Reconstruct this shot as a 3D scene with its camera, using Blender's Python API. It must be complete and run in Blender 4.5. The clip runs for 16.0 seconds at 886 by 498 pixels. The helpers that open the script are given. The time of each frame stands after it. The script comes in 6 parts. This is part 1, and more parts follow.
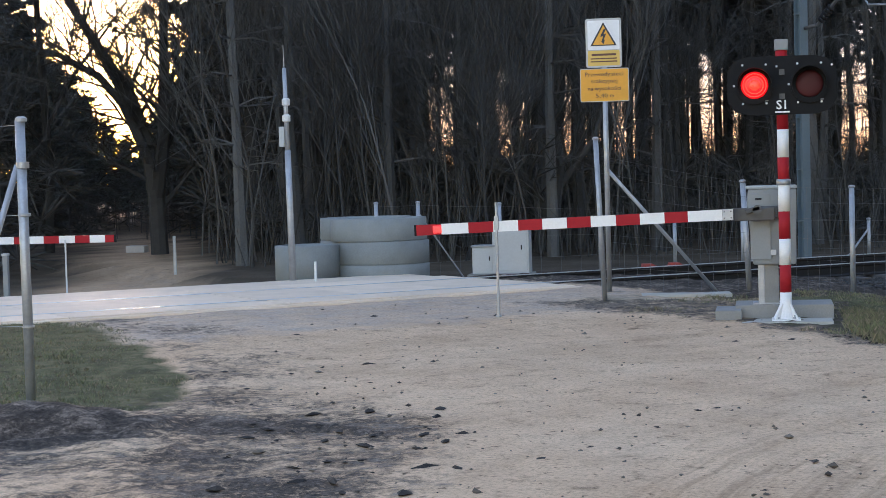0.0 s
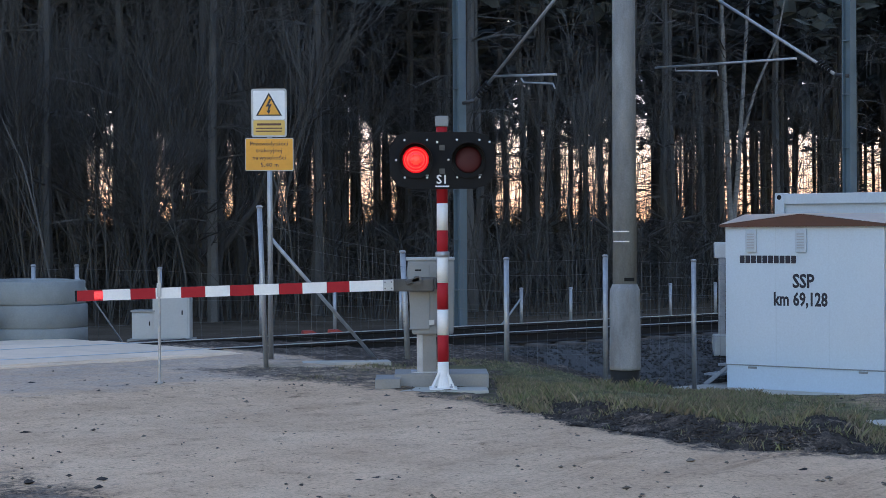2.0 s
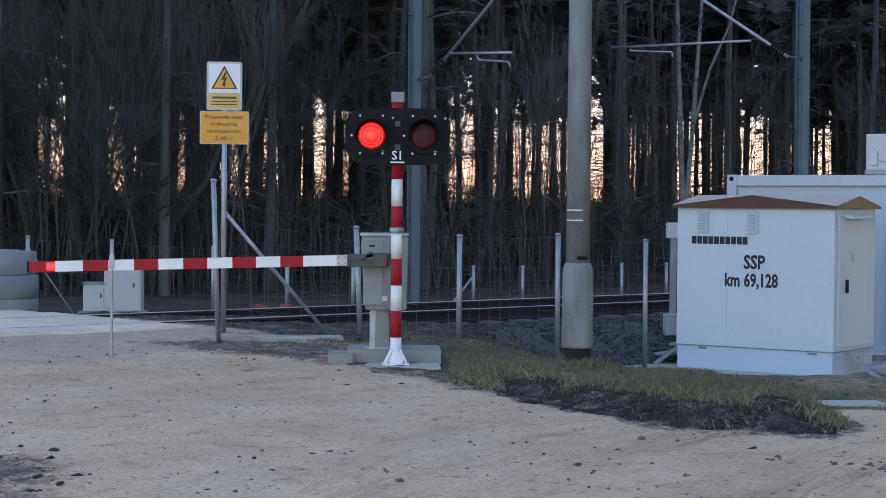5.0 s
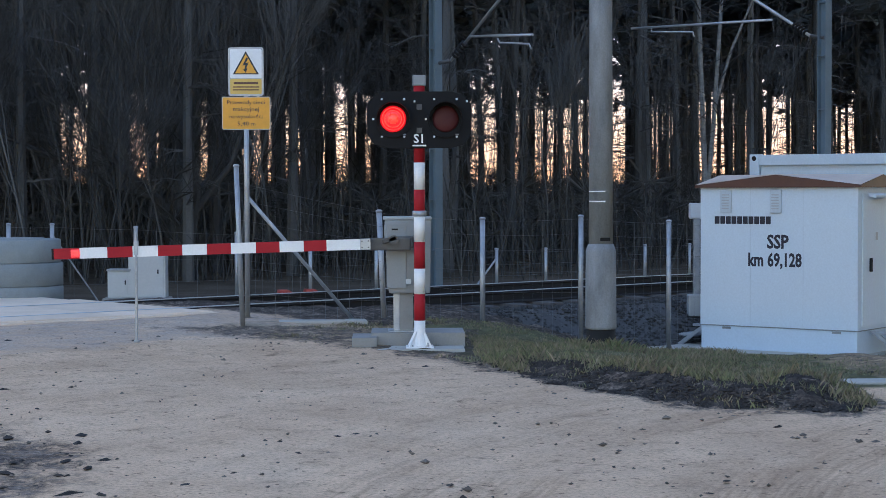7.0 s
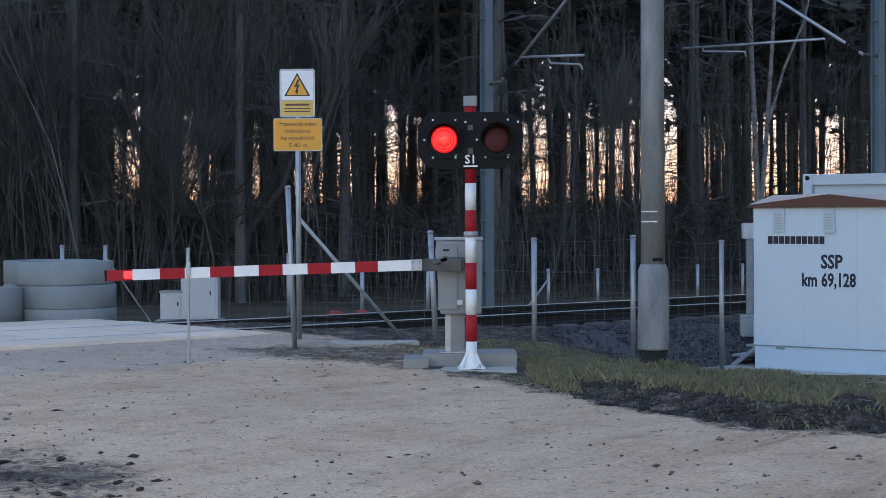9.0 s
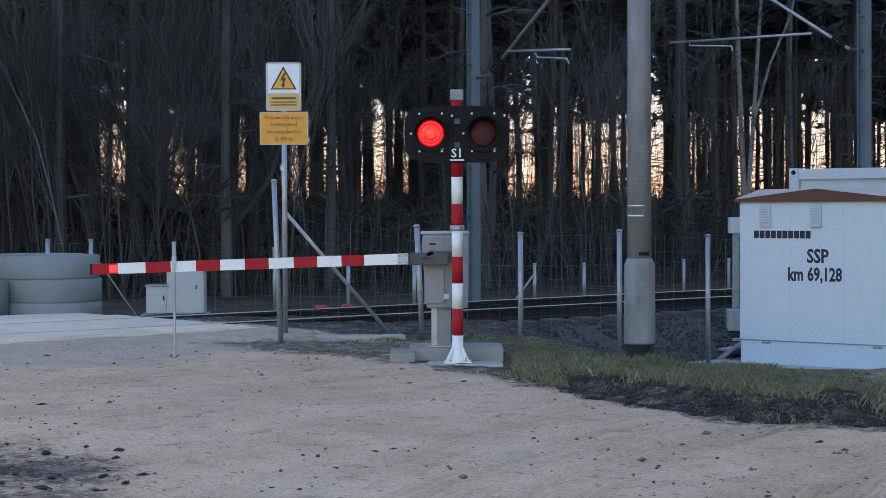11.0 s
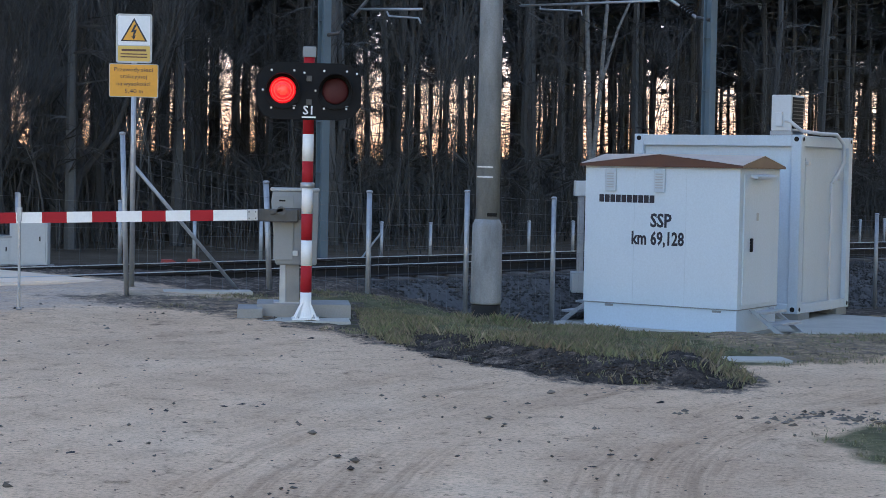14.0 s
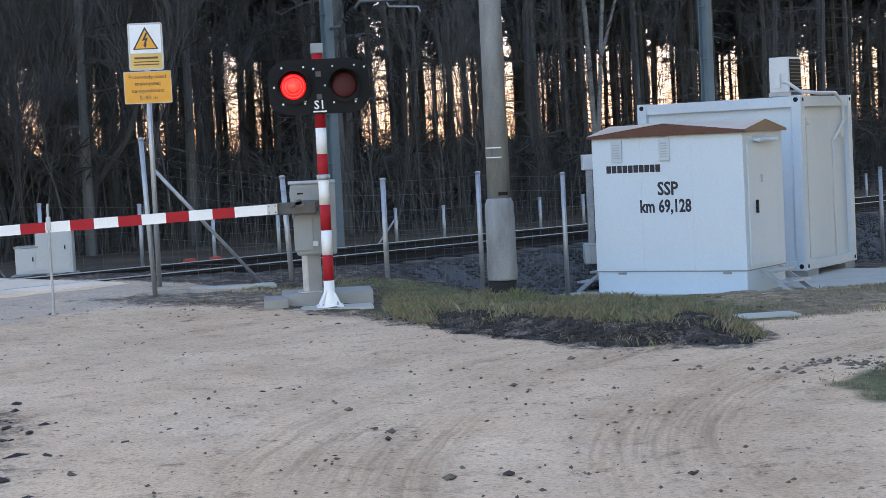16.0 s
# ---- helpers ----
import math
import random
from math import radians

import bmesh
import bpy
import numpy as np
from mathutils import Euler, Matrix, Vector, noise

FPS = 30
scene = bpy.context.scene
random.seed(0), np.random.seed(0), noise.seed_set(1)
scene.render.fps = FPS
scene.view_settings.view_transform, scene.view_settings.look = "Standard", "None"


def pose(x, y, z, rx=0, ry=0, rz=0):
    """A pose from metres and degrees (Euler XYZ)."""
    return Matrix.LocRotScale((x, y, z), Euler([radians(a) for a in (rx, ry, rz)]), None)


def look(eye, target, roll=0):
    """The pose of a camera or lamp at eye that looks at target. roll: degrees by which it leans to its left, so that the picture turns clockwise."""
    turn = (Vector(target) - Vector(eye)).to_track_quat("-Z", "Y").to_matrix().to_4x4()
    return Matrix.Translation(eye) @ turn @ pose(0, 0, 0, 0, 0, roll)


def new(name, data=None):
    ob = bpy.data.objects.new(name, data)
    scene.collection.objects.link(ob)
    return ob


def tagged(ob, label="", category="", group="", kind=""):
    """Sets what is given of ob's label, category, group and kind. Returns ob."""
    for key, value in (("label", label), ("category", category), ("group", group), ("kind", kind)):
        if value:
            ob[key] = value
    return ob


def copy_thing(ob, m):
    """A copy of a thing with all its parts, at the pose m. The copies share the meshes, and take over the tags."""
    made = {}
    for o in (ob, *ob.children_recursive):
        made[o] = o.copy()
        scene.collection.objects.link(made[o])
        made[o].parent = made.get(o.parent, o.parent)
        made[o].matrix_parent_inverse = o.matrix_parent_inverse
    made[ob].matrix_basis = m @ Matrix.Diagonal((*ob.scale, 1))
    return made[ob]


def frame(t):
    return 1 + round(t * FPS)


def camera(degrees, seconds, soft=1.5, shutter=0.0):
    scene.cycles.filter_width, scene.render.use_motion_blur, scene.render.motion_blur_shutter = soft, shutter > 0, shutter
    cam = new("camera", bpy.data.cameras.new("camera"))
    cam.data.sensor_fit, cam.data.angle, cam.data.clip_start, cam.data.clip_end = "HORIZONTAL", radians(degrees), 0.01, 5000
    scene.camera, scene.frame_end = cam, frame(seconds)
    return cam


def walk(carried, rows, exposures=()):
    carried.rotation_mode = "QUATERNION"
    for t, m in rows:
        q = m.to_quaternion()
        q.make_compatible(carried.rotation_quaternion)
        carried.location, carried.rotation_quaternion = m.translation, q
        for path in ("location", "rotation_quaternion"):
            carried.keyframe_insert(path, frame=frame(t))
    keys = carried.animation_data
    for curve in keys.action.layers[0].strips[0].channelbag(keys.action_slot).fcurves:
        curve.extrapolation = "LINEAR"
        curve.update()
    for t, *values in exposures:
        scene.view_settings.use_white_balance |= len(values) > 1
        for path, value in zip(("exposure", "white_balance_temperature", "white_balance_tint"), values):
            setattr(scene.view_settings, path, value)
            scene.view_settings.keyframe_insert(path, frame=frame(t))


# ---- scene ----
cam = camera(27.53, 16.0, soft=0.6)
# seconds, eye x y z in metres, turn in degrees
PATH = [
    (0, 0.061, 0.187, 1.444, 87.612, 1.557, 9.966),
    (0.5, 0.084, 0.060, 1.468, 87.736, 0.834, 7.116),
    (1, 0.058, 0.044, 1.487, 88.160, 0.077, -0.637),
    (1.5, 0.045, 0.013, 1.500, 88.632, 0.174, -2.396),
    (2, 0.028, 0.017, 1.506, 89.416, 0.345, -0.810),
    (2.5, 0.029, -0.004, 1.513, 89.380, 0.665, -0.092),
    (3, 0.022, -0.016, 1.516, 89.586, 0.226, -1.064),
    (3.5, 0.027, -0.020, 1.500, 88.887, -0.043, -1.973),
    (3.7, 0.023, -0.031, 1.499, 88.579, -0.158, -2.138),
    (5.8, -0.004, 0.007, 1.487, 88.757, -0.545, -2.330),
    (6, -0.002, 0.006, 1.480, 88.541, -0.487, -2.351),
    (6.5, -0.001, -0.000, 1.482, 87.766, -0.450, -2.048),
    (7, -0.002, -0.025, 1.487, 88.187, 0.155, -1.637),
    (7.5, -0.002, 0.015, 1.479, 89.505, 0.382, -1.510),
    (8, 0.002, 0.027, 1.476, 89.344, 0.141, -0.787),
    (8.5, -0.001, 0.017, 1.482, 88.881, 0.242, 0.072),
    (9, 0.000, 0.000, 1.480, 88.872, 0.344, -0.007),
    (11.5, -0.002, 0.020, 1.474, 88.676, 0.254, -0.469),
    (12, -0.013, 0.017, 1.475, 88.887, 0.087, -0.211),
    (12.5, -0.011, 0.016, 1.474, 88.783, -0.140, -0.274),
    (13, -0.015, 0.001, 1.479, 88.423, -0.406, -1.453),
    (13.5, -0.021, -0.004, 1.481, 88.064, -0.721, -3.413),
    (14, -0.050, -0.060, 1.481, 87.394, -1.063, -5.320),
    (14.5, -0.048, -0.171, 1.481, 86.516, -1.096, -5.904),
    (15, -0.049, -0.321, 1.467, 85.629, -0.323, -3.016),
    (15.5, -0.065, -0.471, 1.493, 87.237, 0.541, -5.406),
    (16, -0.133, -0.650, 1.489, 86.867, 2.825, -5.102),
]
walk(cam, [(t, pose(*row)) for t, *row in PATH], [(0.0, 3.09, 5750, 29), (0.6, 2.91, 5550, 29), (1.0, 2.85, 5280, 29), (2.0, 2.80, 5280, 29), (3.5, 2.75, 5280, 29), (6.0, 2.90, 5280, 29), (7.5, 2.85, 5280, 29), (9.0, 2.80, 5280, 29), (12.5, 2.80, 5280, 29), (13.5, 2.85, 5230, 29), (14.5, 3.07, 5480, 29), (15.0, 3.22, 5580, 29), (16.0, 3.27, 5580, 29)])

# ---------------------------------------------------------------- world, sun, exposure
SUN_AZ, SUN_EL = radians(-19.5), radians(3.2)     # azimuth from +y towards +x
world = bpy.data.worlds.new("world")
scene.world = world
world.use_nodes = True
wn, wl = world.node_tree.nodes, world.node_tree.links
sky = wn.new("ShaderNodeTexSky")
sky.sky_type, sky.sun_disc = "NISHITA", False
sky.sun_elevation, sky.sun_rotation = SUN_EL, SUN_AZ
sky.air_density, sky.dust_density, sky.ozone_density = 1.0, 0.35, 1.0
wn["Background"].inputs["Strength"].default_value = 0.15
wl.new(sky.outputs["Color"], wn["Background"].inputs["Color"])
sun = new("sun", bpy.data.lights.new("sun", "SUN"))
sun.data.energy, sun.data.angle, sun.data.color = 0.5, radians(4), (1.0, 0.72, 0.42)
SUN_DIR = Vector((math.sin(SUN_AZ) * math.cos(SUN_EL), math.cos(SUN_AZ) * math.cos(SUN_EL), math.sin(SUN_EL)))
sun.matrix_world = look(SUN_DIR * 200, (0, 0, 0))

# ---------------------------------------------------------------- materials


def material(name, color, rough=0.7, metal=0.0, dark=None, scale=6.0, fine=60.0, bump=0.15, amount=0.5, island=0.0, emission=None, strength=0.0,
             coat=0.0, streak=1.0, relief=0.01):
    """A surface with coarse stains, fine grain and a little relief. dark: the colour that the stains run to."""
    m = bpy.data.materials.new(name)
    m.use_nodes = True
    n, l = m.node_tree.nodes, m.node_tree.links
    b = n["Principled BSDF"]
    geo = n.new("ShaderNodeNewGeometry")
    mp = n.new("ShaderNodeMapping")
    mp.inputs["Scale"].default_value = (1, 1, streak)
    l.new(geo.outputs["Position"], mp.inputs["Vector"])
    coarse, grain = n.new("ShaderNodeTexNoise"), n.new("ShaderNodeTexNoise")
    for tex, s, d in ((coarse, scale, 5.0), (grain, fine, 3.0)):
        tex.inputs["Scale"].default_value, tex.inputs["Detail"].default_value, tex.inputs["Roughness"].default_value = s, d, 0.65
    l.new(mp.outputs["Vector"], coarse.inputs["Vector"])
    l.new(geo.outputs["Position"], grain.inputs["Vector"])
    ramp = n.new("ShaderNodeValToRGB")
    ramp.color_ramp.elements[0].position, ramp.color_ramp.elements[1].position = 0.35, 0.68
    l.new(coarse.outputs["Fac"], ramp.inputs["Fac"])
    dark = dark or tuple(c * 0.6 for c in color)
    mix = n.new("ShaderNodeMix")
    mix.data_type = "RGBA"
    mix.inputs["A"].default_value, mix.inputs["B"].default_value = (*color, 1), (*dark, 1)
    fac = n.new("ShaderNodeMath")
    fac.operation = "MULTIPLY"
    fac.inputs[1].default_value = amount
    l.new(ramp.outputs["Color"], fac.inputs[0])
    l.new(fac.outputs[0], mix.inputs["Factor"])
    hsv = n.new("ShaderNodeHueSaturation")
    l.new(mix.outputs["Result"], hsv.inputs["Color"])
    val = n.new("ShaderNodeMapRange")
    val.inputs["To Min"].default_value, val.inputs["To Max"].default_value = 1 - 0.35 * amount, 1 + 0.35 * amount
    l.new(grain.outputs["Fac"], val.inputs["Value"])
    out = val.outputs[0]
    if island:
        info = n.new("ShaderNodeObjectInfo")
        isl, add, mul = n.new("ShaderNodeMapRange"), n.new("ShaderNodeMath"), n.new("ShaderNodeMath")
        add.operation, mul.operation = "ADD", "MULTIPLY"
        frac = n.new("ShaderNodeMath")
        frac.operation = "FRACT"
        l.new(geo.outputs["Random Per Island"], add.inputs[0])
        l.new(info.outputs["Random"], add.inputs[1])
        l.new(add.outputs[0], frac.inputs[0])
        isl.inputs["To Min"].default_value, isl.inputs["To Max"].default_value = 1 - island, 1 + island
        l.new(frac.outputs[0], isl.inputs["Value"])
        l.new(out, mul.inputs[0])
        l.new(isl.outputs[0], mul.inputs[1])
        out = mul.outputs[0]
    l.new(out, hsv.inputs["Value"])
    l.new(hsv.outputs["Color"], b.inputs["Base Color"])
    b.inputs["Metallic"].default_value = metal
    rr = n.new("ShaderNodeMapRange")
    rr.inputs["To Min"].default_value, rr.inputs["To Max"].default_value = max(rough - 0.12, 0.03), min(rough + 0.12, 1)
    l.new(coarse.outputs["Fac"], rr.inputs["Value"])
    l.new(rr.outputs[0], b.inputs["Roughness"])
    if coat:
        b.inputs["Coat Weight"].default_value = coat
    if bump:
        bp = n.new("ShaderNodeBump")
        bp.inputs["Strength"].default_value, bp.inputs["Distance"].default_value = bump, relief
        l.new(grain.outputs["Fac"], bp.inputs["Height"])
        l.new(bp.outputs["Normal"], b.inputs["Normal"])
    if emission:
        b.inputs["Emission Color"].default_value, b.inputs["Emission Strength"].default_value = (*emission, 1), strength
    return m


GALV = material("galvanised_steel", (0.42, 0.44, 0.47), 0.5, 0.6, (0.25, 0.26, 0.28), 9, 80, 0.1)
GREYPAINT = material("grey_painted_steel", (0.25, 0.265, 0.275), 0.55, 0.0, (0.18, 0.19, 0.2), 3, 50, 0.05, 0.3)
GREYLIGHT = material("light_grey_cabinet_paint", (0.4, 0.425, 0.44), 0.5, 0.0, (0.32, 0.34, 0.355), 3, 50, 0.05, 0.3)
MASTBLUE = material("blue_grey_mast_paint", (0.13, 0.18, 0.22), 0.6, 0.2, (0.09, 0.12, 0.14), 2, 40, 0.05, 0.4)
WHITE = material("white_panel_paint", (0.58, 0.66, 0.74), 0.5, 0.0, (0.5, 0.57, 0.64), 1.2, 40, 0.04, 0.35, streak=0.25)
WHITE2 = material("white_container_paint", (0.5, 0.57, 0.64), 0.5, 0.0, (0.41, 0.465, 0.52), 1.0, 40, 0.04, 0.4, streak=0.2)
BOOMWHITE = material("white_reflective_film", (0.8, 0.8, 0.8), 0.45, 0.0, (0.68, 0.68, 0.68), 8, 60, 0.03, 0.3)
BOOMRED = material("red_reflective_film", (0.36, 0.004, 0.01), 0.75, 0.0, (0.27, 0.004, 0.009), 8, 60, 0.03, 0.3)
BLACK = material("black_plastic", (0.004, 0.004, 0.005), 0.9, 0.0, (0.007, 0.007, 0.008), 6, 60, 0.05, 0.3)
DARKMETAL = material("dark_grey_cast_metal", (0.10, 0.10, 0.10), 0.55, 0.5, (0.06, 0.06, 0.06), 8, 80, 0.15)
CONCRETE = material("grey_concrete", (0.30, 0.295, 0.28), 0.85, 0.0, (0.19, 0.185, 0.175), 2.5, 70, 0.35, 0.6)
RINGCONC = material("pale_ring_concrete", (0.215, 0.24, 0.25), 0.85, 0.0, (0.15, 0.168, 0.176), 2.2, 60, 0.3, 0.6, island=0.08)
POLECONC = material("pole_concrete", (0.3, 0.32, 0.345), 0.8, 0.0, (0.16, 0.168, 0.178), 5.0, 70, 0.4, 0.9, streak=0.3)
PANELCONC = material("pale_crossing_panel_concrete", (0.8, 0.635, 0.48), 0.8, 0.0, (0.62, 0.49, 0.37), 2.0, 50, 0.25, 0.55, island=0.06)
SLAB = material("slab_concrete", (0.46, 0.44, 0.39), 0.85, 0.0, (0.33, 0.315, 0.28), 2.0, 60, 0.3, 0.5)
BITUMEN = material("black_bitumen_coat", (0.006, 0.006, 0.006), 0.8, 0.0, (0.015, 0.014, 0.013), 8, 60, 0.3, 0.5)
ROOFBROWN = material("brown_coated_roof_edge", (0.105, 0.042, 0.026), 0.5, 0.0, (0.075, 0.032, 0.021), 3, 40, 0.05, 0.4)
ROOFTOP = material("sand_coloured_roof_sheet", (0.62, 0.50, 0.40), 0.6, 0.0, (0.45, 0.35, 0.28), 2, 40, 0.1, 0.4)
YELLOW = material("yellow_sign_film", (0.70, 0.32, 0.006), 0.4, 0.0, (0.5, 0.29, 0.02), 4, 40, 0.02, 0.3)
PALEYELLOW = material("pale_yellow_sign_film", (0.60, 0.40, 0.08), 0.4, 0.0, (0.5, 0.33, 0.07), 4, 40, 0.02, 0.3)
SIGNWHITE = material("white_sign_film", (0.72, 0.74, 0.78), 0.4, 0.0, (0.6, 0.62, 0.65), 4, 40, 0.02, 0.3)
INK = material("black_print", (0.012, 0.012, 0.02), 0.5, 0.0, (0.02, 0.02, 0.03), 10, 60, 0.0, 0.2)
NAVY = material("dark_navy_lettering", (0.012, 0.014, 0.03), 0.45, 0.0, (0.02, 0.022, 0.04), 10, 60, 0.0, 0.2)
REDLIT = material("lit_red_lens", (0.2, 0.006, 0.006), 0.3, 0.0, None, 30, 90, 0.0, 0.2, emission=(1.0, 0.006, 0.006), strength=0.12)
REDCORE = material("bright_centre_of_lit_lens", (0.3, 0.02, 0.01), 0.3, 0.0, None, 30, 90, 0.0, 0.2, emission=(1.0, 0.035, 0.010), strength=0.24)
REDOFF = material("unlit_red_lens", (0.055, 0.001, 0.003), 0.65, 0.0, (0.035, 0.001, 0.003), 20, 60, 0.0, 0.3)
AMBERLIT = material("lit_boom_lamp", (0.3, 0.02, 0.02), 0.3, 0.0, None, 30, 90, 0.0, 0.2, emission=(1.0, 0.05, 0.04), strength=0.16)
RAILSTEEL = material("rail_steel", (0.018, 0.017, 0.018), 1.0, 0.0, (0.03, 0.027, 0.026), 6, 60, 0.1, 0.5)
RAILHEAD = material("worn_bright_rail_head", (0.62, 0.62, 0.64), 0.5, 0.5, (0.5, 0.5, 0.52), 3, 60, 0.05, 0.3)
BALLAST = material("grey_ballast_stone", (0.058, 0.056, 0.055), 0.95, 0.0, (0.034, 0.033, 0.032), 5, 60, 0.5, 0.6, island=0.45)
SLEEPER = material("concrete_sleeper", (0.10, 0.09, 0.085), 0.9, 0.0, (0.06, 0.055, 0.05), 3, 60, 0.3, 0.5)
STONE = material("pebble", (0.15, 0.125, 0.1), 0.9, 0.0, (0.08, 0.066, 0.055), 8, 80, 0.4, 0.5, island=0.5)
CLOD = material("dark_clod_of_earth", (0.036, 0.029, 0.024), 0.95, 0.0, (0.019, 0.016, 0.014), 10, 80, 0.6, 0.6, island=0.5)
GRASSGREEN = material("short_winter_grass", (0.15, 0.165, 0.07), 0.75, 0.0, (0.19, 0.16, 0.09), 1.3, 30, 0.0, 0.9, island=0.45)
STRAW = material("dry_straw_grass", (0.25, 0.205, 0.135), 0.8, 0.0, (0.12, 0.09, 0.05), 1.5, 30, 0.0, 0.7, island=0.4)
WIRE = material("dull_fence_wire", (0.19, 0.195, 0.2), 0.6, 0.3, (0.12, 0.12, 0.12), 9, 60, 0.0, 0.4)
BARK = material("grey_brown_pine_bark", (0.088, 0.09, 0.09), 0.95, 0.0, (0.05, 0.051, 0.051), 3, 25, 0.8, 0.7, island=0.3, streak=0.25, relief=0.03)
BAREBARK = material("grey_bare_branch_bark", (0.04, 0.04, 0.039), 0.9, 0.0, (0.024, 0.024, 0.023), 3, 25, 0.6, 0.6, island=0.3, relief=0.02)
PALEBARK = material("pale_grey_brown_bark", (0.08, 0.08, 0.077), 0.9, 0.0, (0.045, 0.045, 0.043), 3, 25, 0.5, 0.7, island=0.3, relief=0.02)
BIRCH = material("pale_birch_bark", (0.22, 0.22, 0.215), 0.8, 0.0, (0.05, 0.05, 0.048), 4.5, 30, 0.4, 0.8, streak=2.0)
NEEDLES = material("dark_pine_needles", (0.095, 0.112, 0.106), 0.8, 0.0, (0.06, 0.072, 0.069), 2, 20, 0.0, 0.6, island=0.4)
TWIGS = material("bare_twigs_and_brush", (0.058, 0.058, 0.055), 0.9, 0.0, (0.034, 0.034, 0.032), 2, 20, 0.0, 0.6, island=0.4)
PLASTICRED = material("faded_red_plastic", (0.42, 0.07, 0.05), 0.55, 0.0, (0.3, 0.05, 0.04), 5, 40, 0.1, 0.5)
CABLE = material("white_cable_duct", (0.6, 0.62, 0.63), 0.5, 0.0, (0.45, 0.46, 0.47), 4, 40, 0.0, 0.3)
BUILDING = material("pale_render", (0.6, 0.58, 0.56), 0.85, 0.0, (0.45, 0.43, 0.42), 1, 30, 0.1, 0.4)


# ---------------------------------------------------------------- builders


def link(name, bm, mat, parent=None, label="", smooth=False):
    me = bpy.data.meshes.new(name)
    bm.to_mesh(me)
    bm.free()
    for one in mat if isinstance(mat, (list, tuple)) else [mat]:
        me.materials.append(one)
    if smooth:
        me.polygons.foreach_set("use_smooth", [len(p.vertices) <= 4 for p in me.polygons])
    ob = new(name, me)
    if parent:
        ob.parent = parent
    if label:
        ob["label"] = label
    return ob


def part(name, bm, mat, parent, label="", smooth=False):
    return link(name, bm, mat, parent, label, smooth)


def base(name, m, label, category, group="", kind=""):
    ob = new(name)
    ob.empty_display_size = 0.2
    ob.matrix_basis = m
    return tagged(ob, label, category, group, kind)


def box(sx, sy, sz, x=0, y=0, z=0, bevel=0.0, bm=None, rot=None):
    """A box of that size, centred on x, y, with its underside at z."""
    bm = bm or bmesh.new()
    made = bmesh.ops.create_cube(bm, size=1.0)["verts"]
    m = Matrix.Translation((x, y, z + sz / 2)) @ (rot or Matrix()) @ Matrix.Diagonal((sx, sy, sz, 1))
    bmesh.ops.transform(bm, matrix=m, verts=made)
    if bevel:
        edges = list({e for v in made for e in v.link_edges})
        bmesh.ops.bevel(bm, geom=edges, offset=bevel, segments=2, affect="EDGES", profile=0.6)
    return bm


def tube(points, radii, sides=10, bm=None, cap=True):
    """A round bar through the points; radii: one number or one for each point."""
    bm = bm or bmesh.new()
    pts = [Vector(p) for p in points]
    rad = radii if isinstance(radii, (list, tuple)) else [radii] * len(pts)
    rings, side = [], None
    for i, p in enumerate(pts):
        d = (pts[min(i + 1, len(pts) - 1)] - pts[max(i - 1, 0)]).normalized()
        if side is None:
            side = d.orthogonal().normalized()
        side = (side - d * side.dot(d)).normalized()
        up = d.cross(side)
        rings.append([bm.verts.new(p + rad[i] * (math.cos(a) * side + math.sin(a) * up)) for a in [2 * math.pi * k / sides for k in range(sides)]])
    for a, b in zip(rings, rings[1:]):
        for k in range(sides):
            bm.faces.new((a[k], a[(k + 1) % sides], b[(k + 1) % sides], b[k]))
    if cap and sides > 2:
        bm.faces.new(rings[0][::-1])
        bm.faces.new(rings[-1])
    return bm


def lathe(profile, sides=24, bm=None, m=None):
    """A turned body about z: profile is a row of (radius, z)."""
    bm = bm or bmesh.new()
    rings = []
    for r, z in profile:
        rings.append([bm.verts.new((m or Matrix()) @ Vector((r * math.cos(a), r * math.sin(a), z))) for a in [2 * math.pi * k / sides for k in range(sides)]])
    for a, b in zip(rings, rings[1:]):
        for k in range(sides):
            bm.faces.new((a[k], a[(k + 1) % sides], b[(k + 1) % sides], b[k]))
    bm.faces.new(rings[0][::-1])
    bm.faces.new(rings[-1])
    return bm


def prism(outline, thick, bm=None, m=None):
    """A plate: outline in x, z; thick along y, from 0 backwards to +y."""
    bm = bm or bmesh.new()
    m = m or Matrix()
    front = [bm.verts.new(m @ Vector((x, 0, z))) for x, z in outline]
    back = [bm.verts.new(m @ Vector((x, thick, z))) for x, z in outline]
    bm.faces.new(front)
    bm.faces.new(back[::-1])
    for i in range(len(outline)):
        j = (i + 1) % len(outline)
        bm.faces.new((front[j], front[i], back[i], back[j]))
    bmesh.ops.recalc_face_normals(bm, faces=bm.faces[:])
    return bm


def rounded(w, h, r, steps=4, cx=0, cz=0):
    out = []
    for sx, sz, a0 in ((1, 1, 0), (-1, 1, 90), (-1, -1, 180), (1, -1, 270)):
        for k in range(steps + 1):
            a = radians(a0 + 90 * k / steps)
            out.append((cx + sx * (w / 2 - r) + r * math.cos(a), cz + sz * (h / 2 - r) + r * math.sin(a)))
    return out


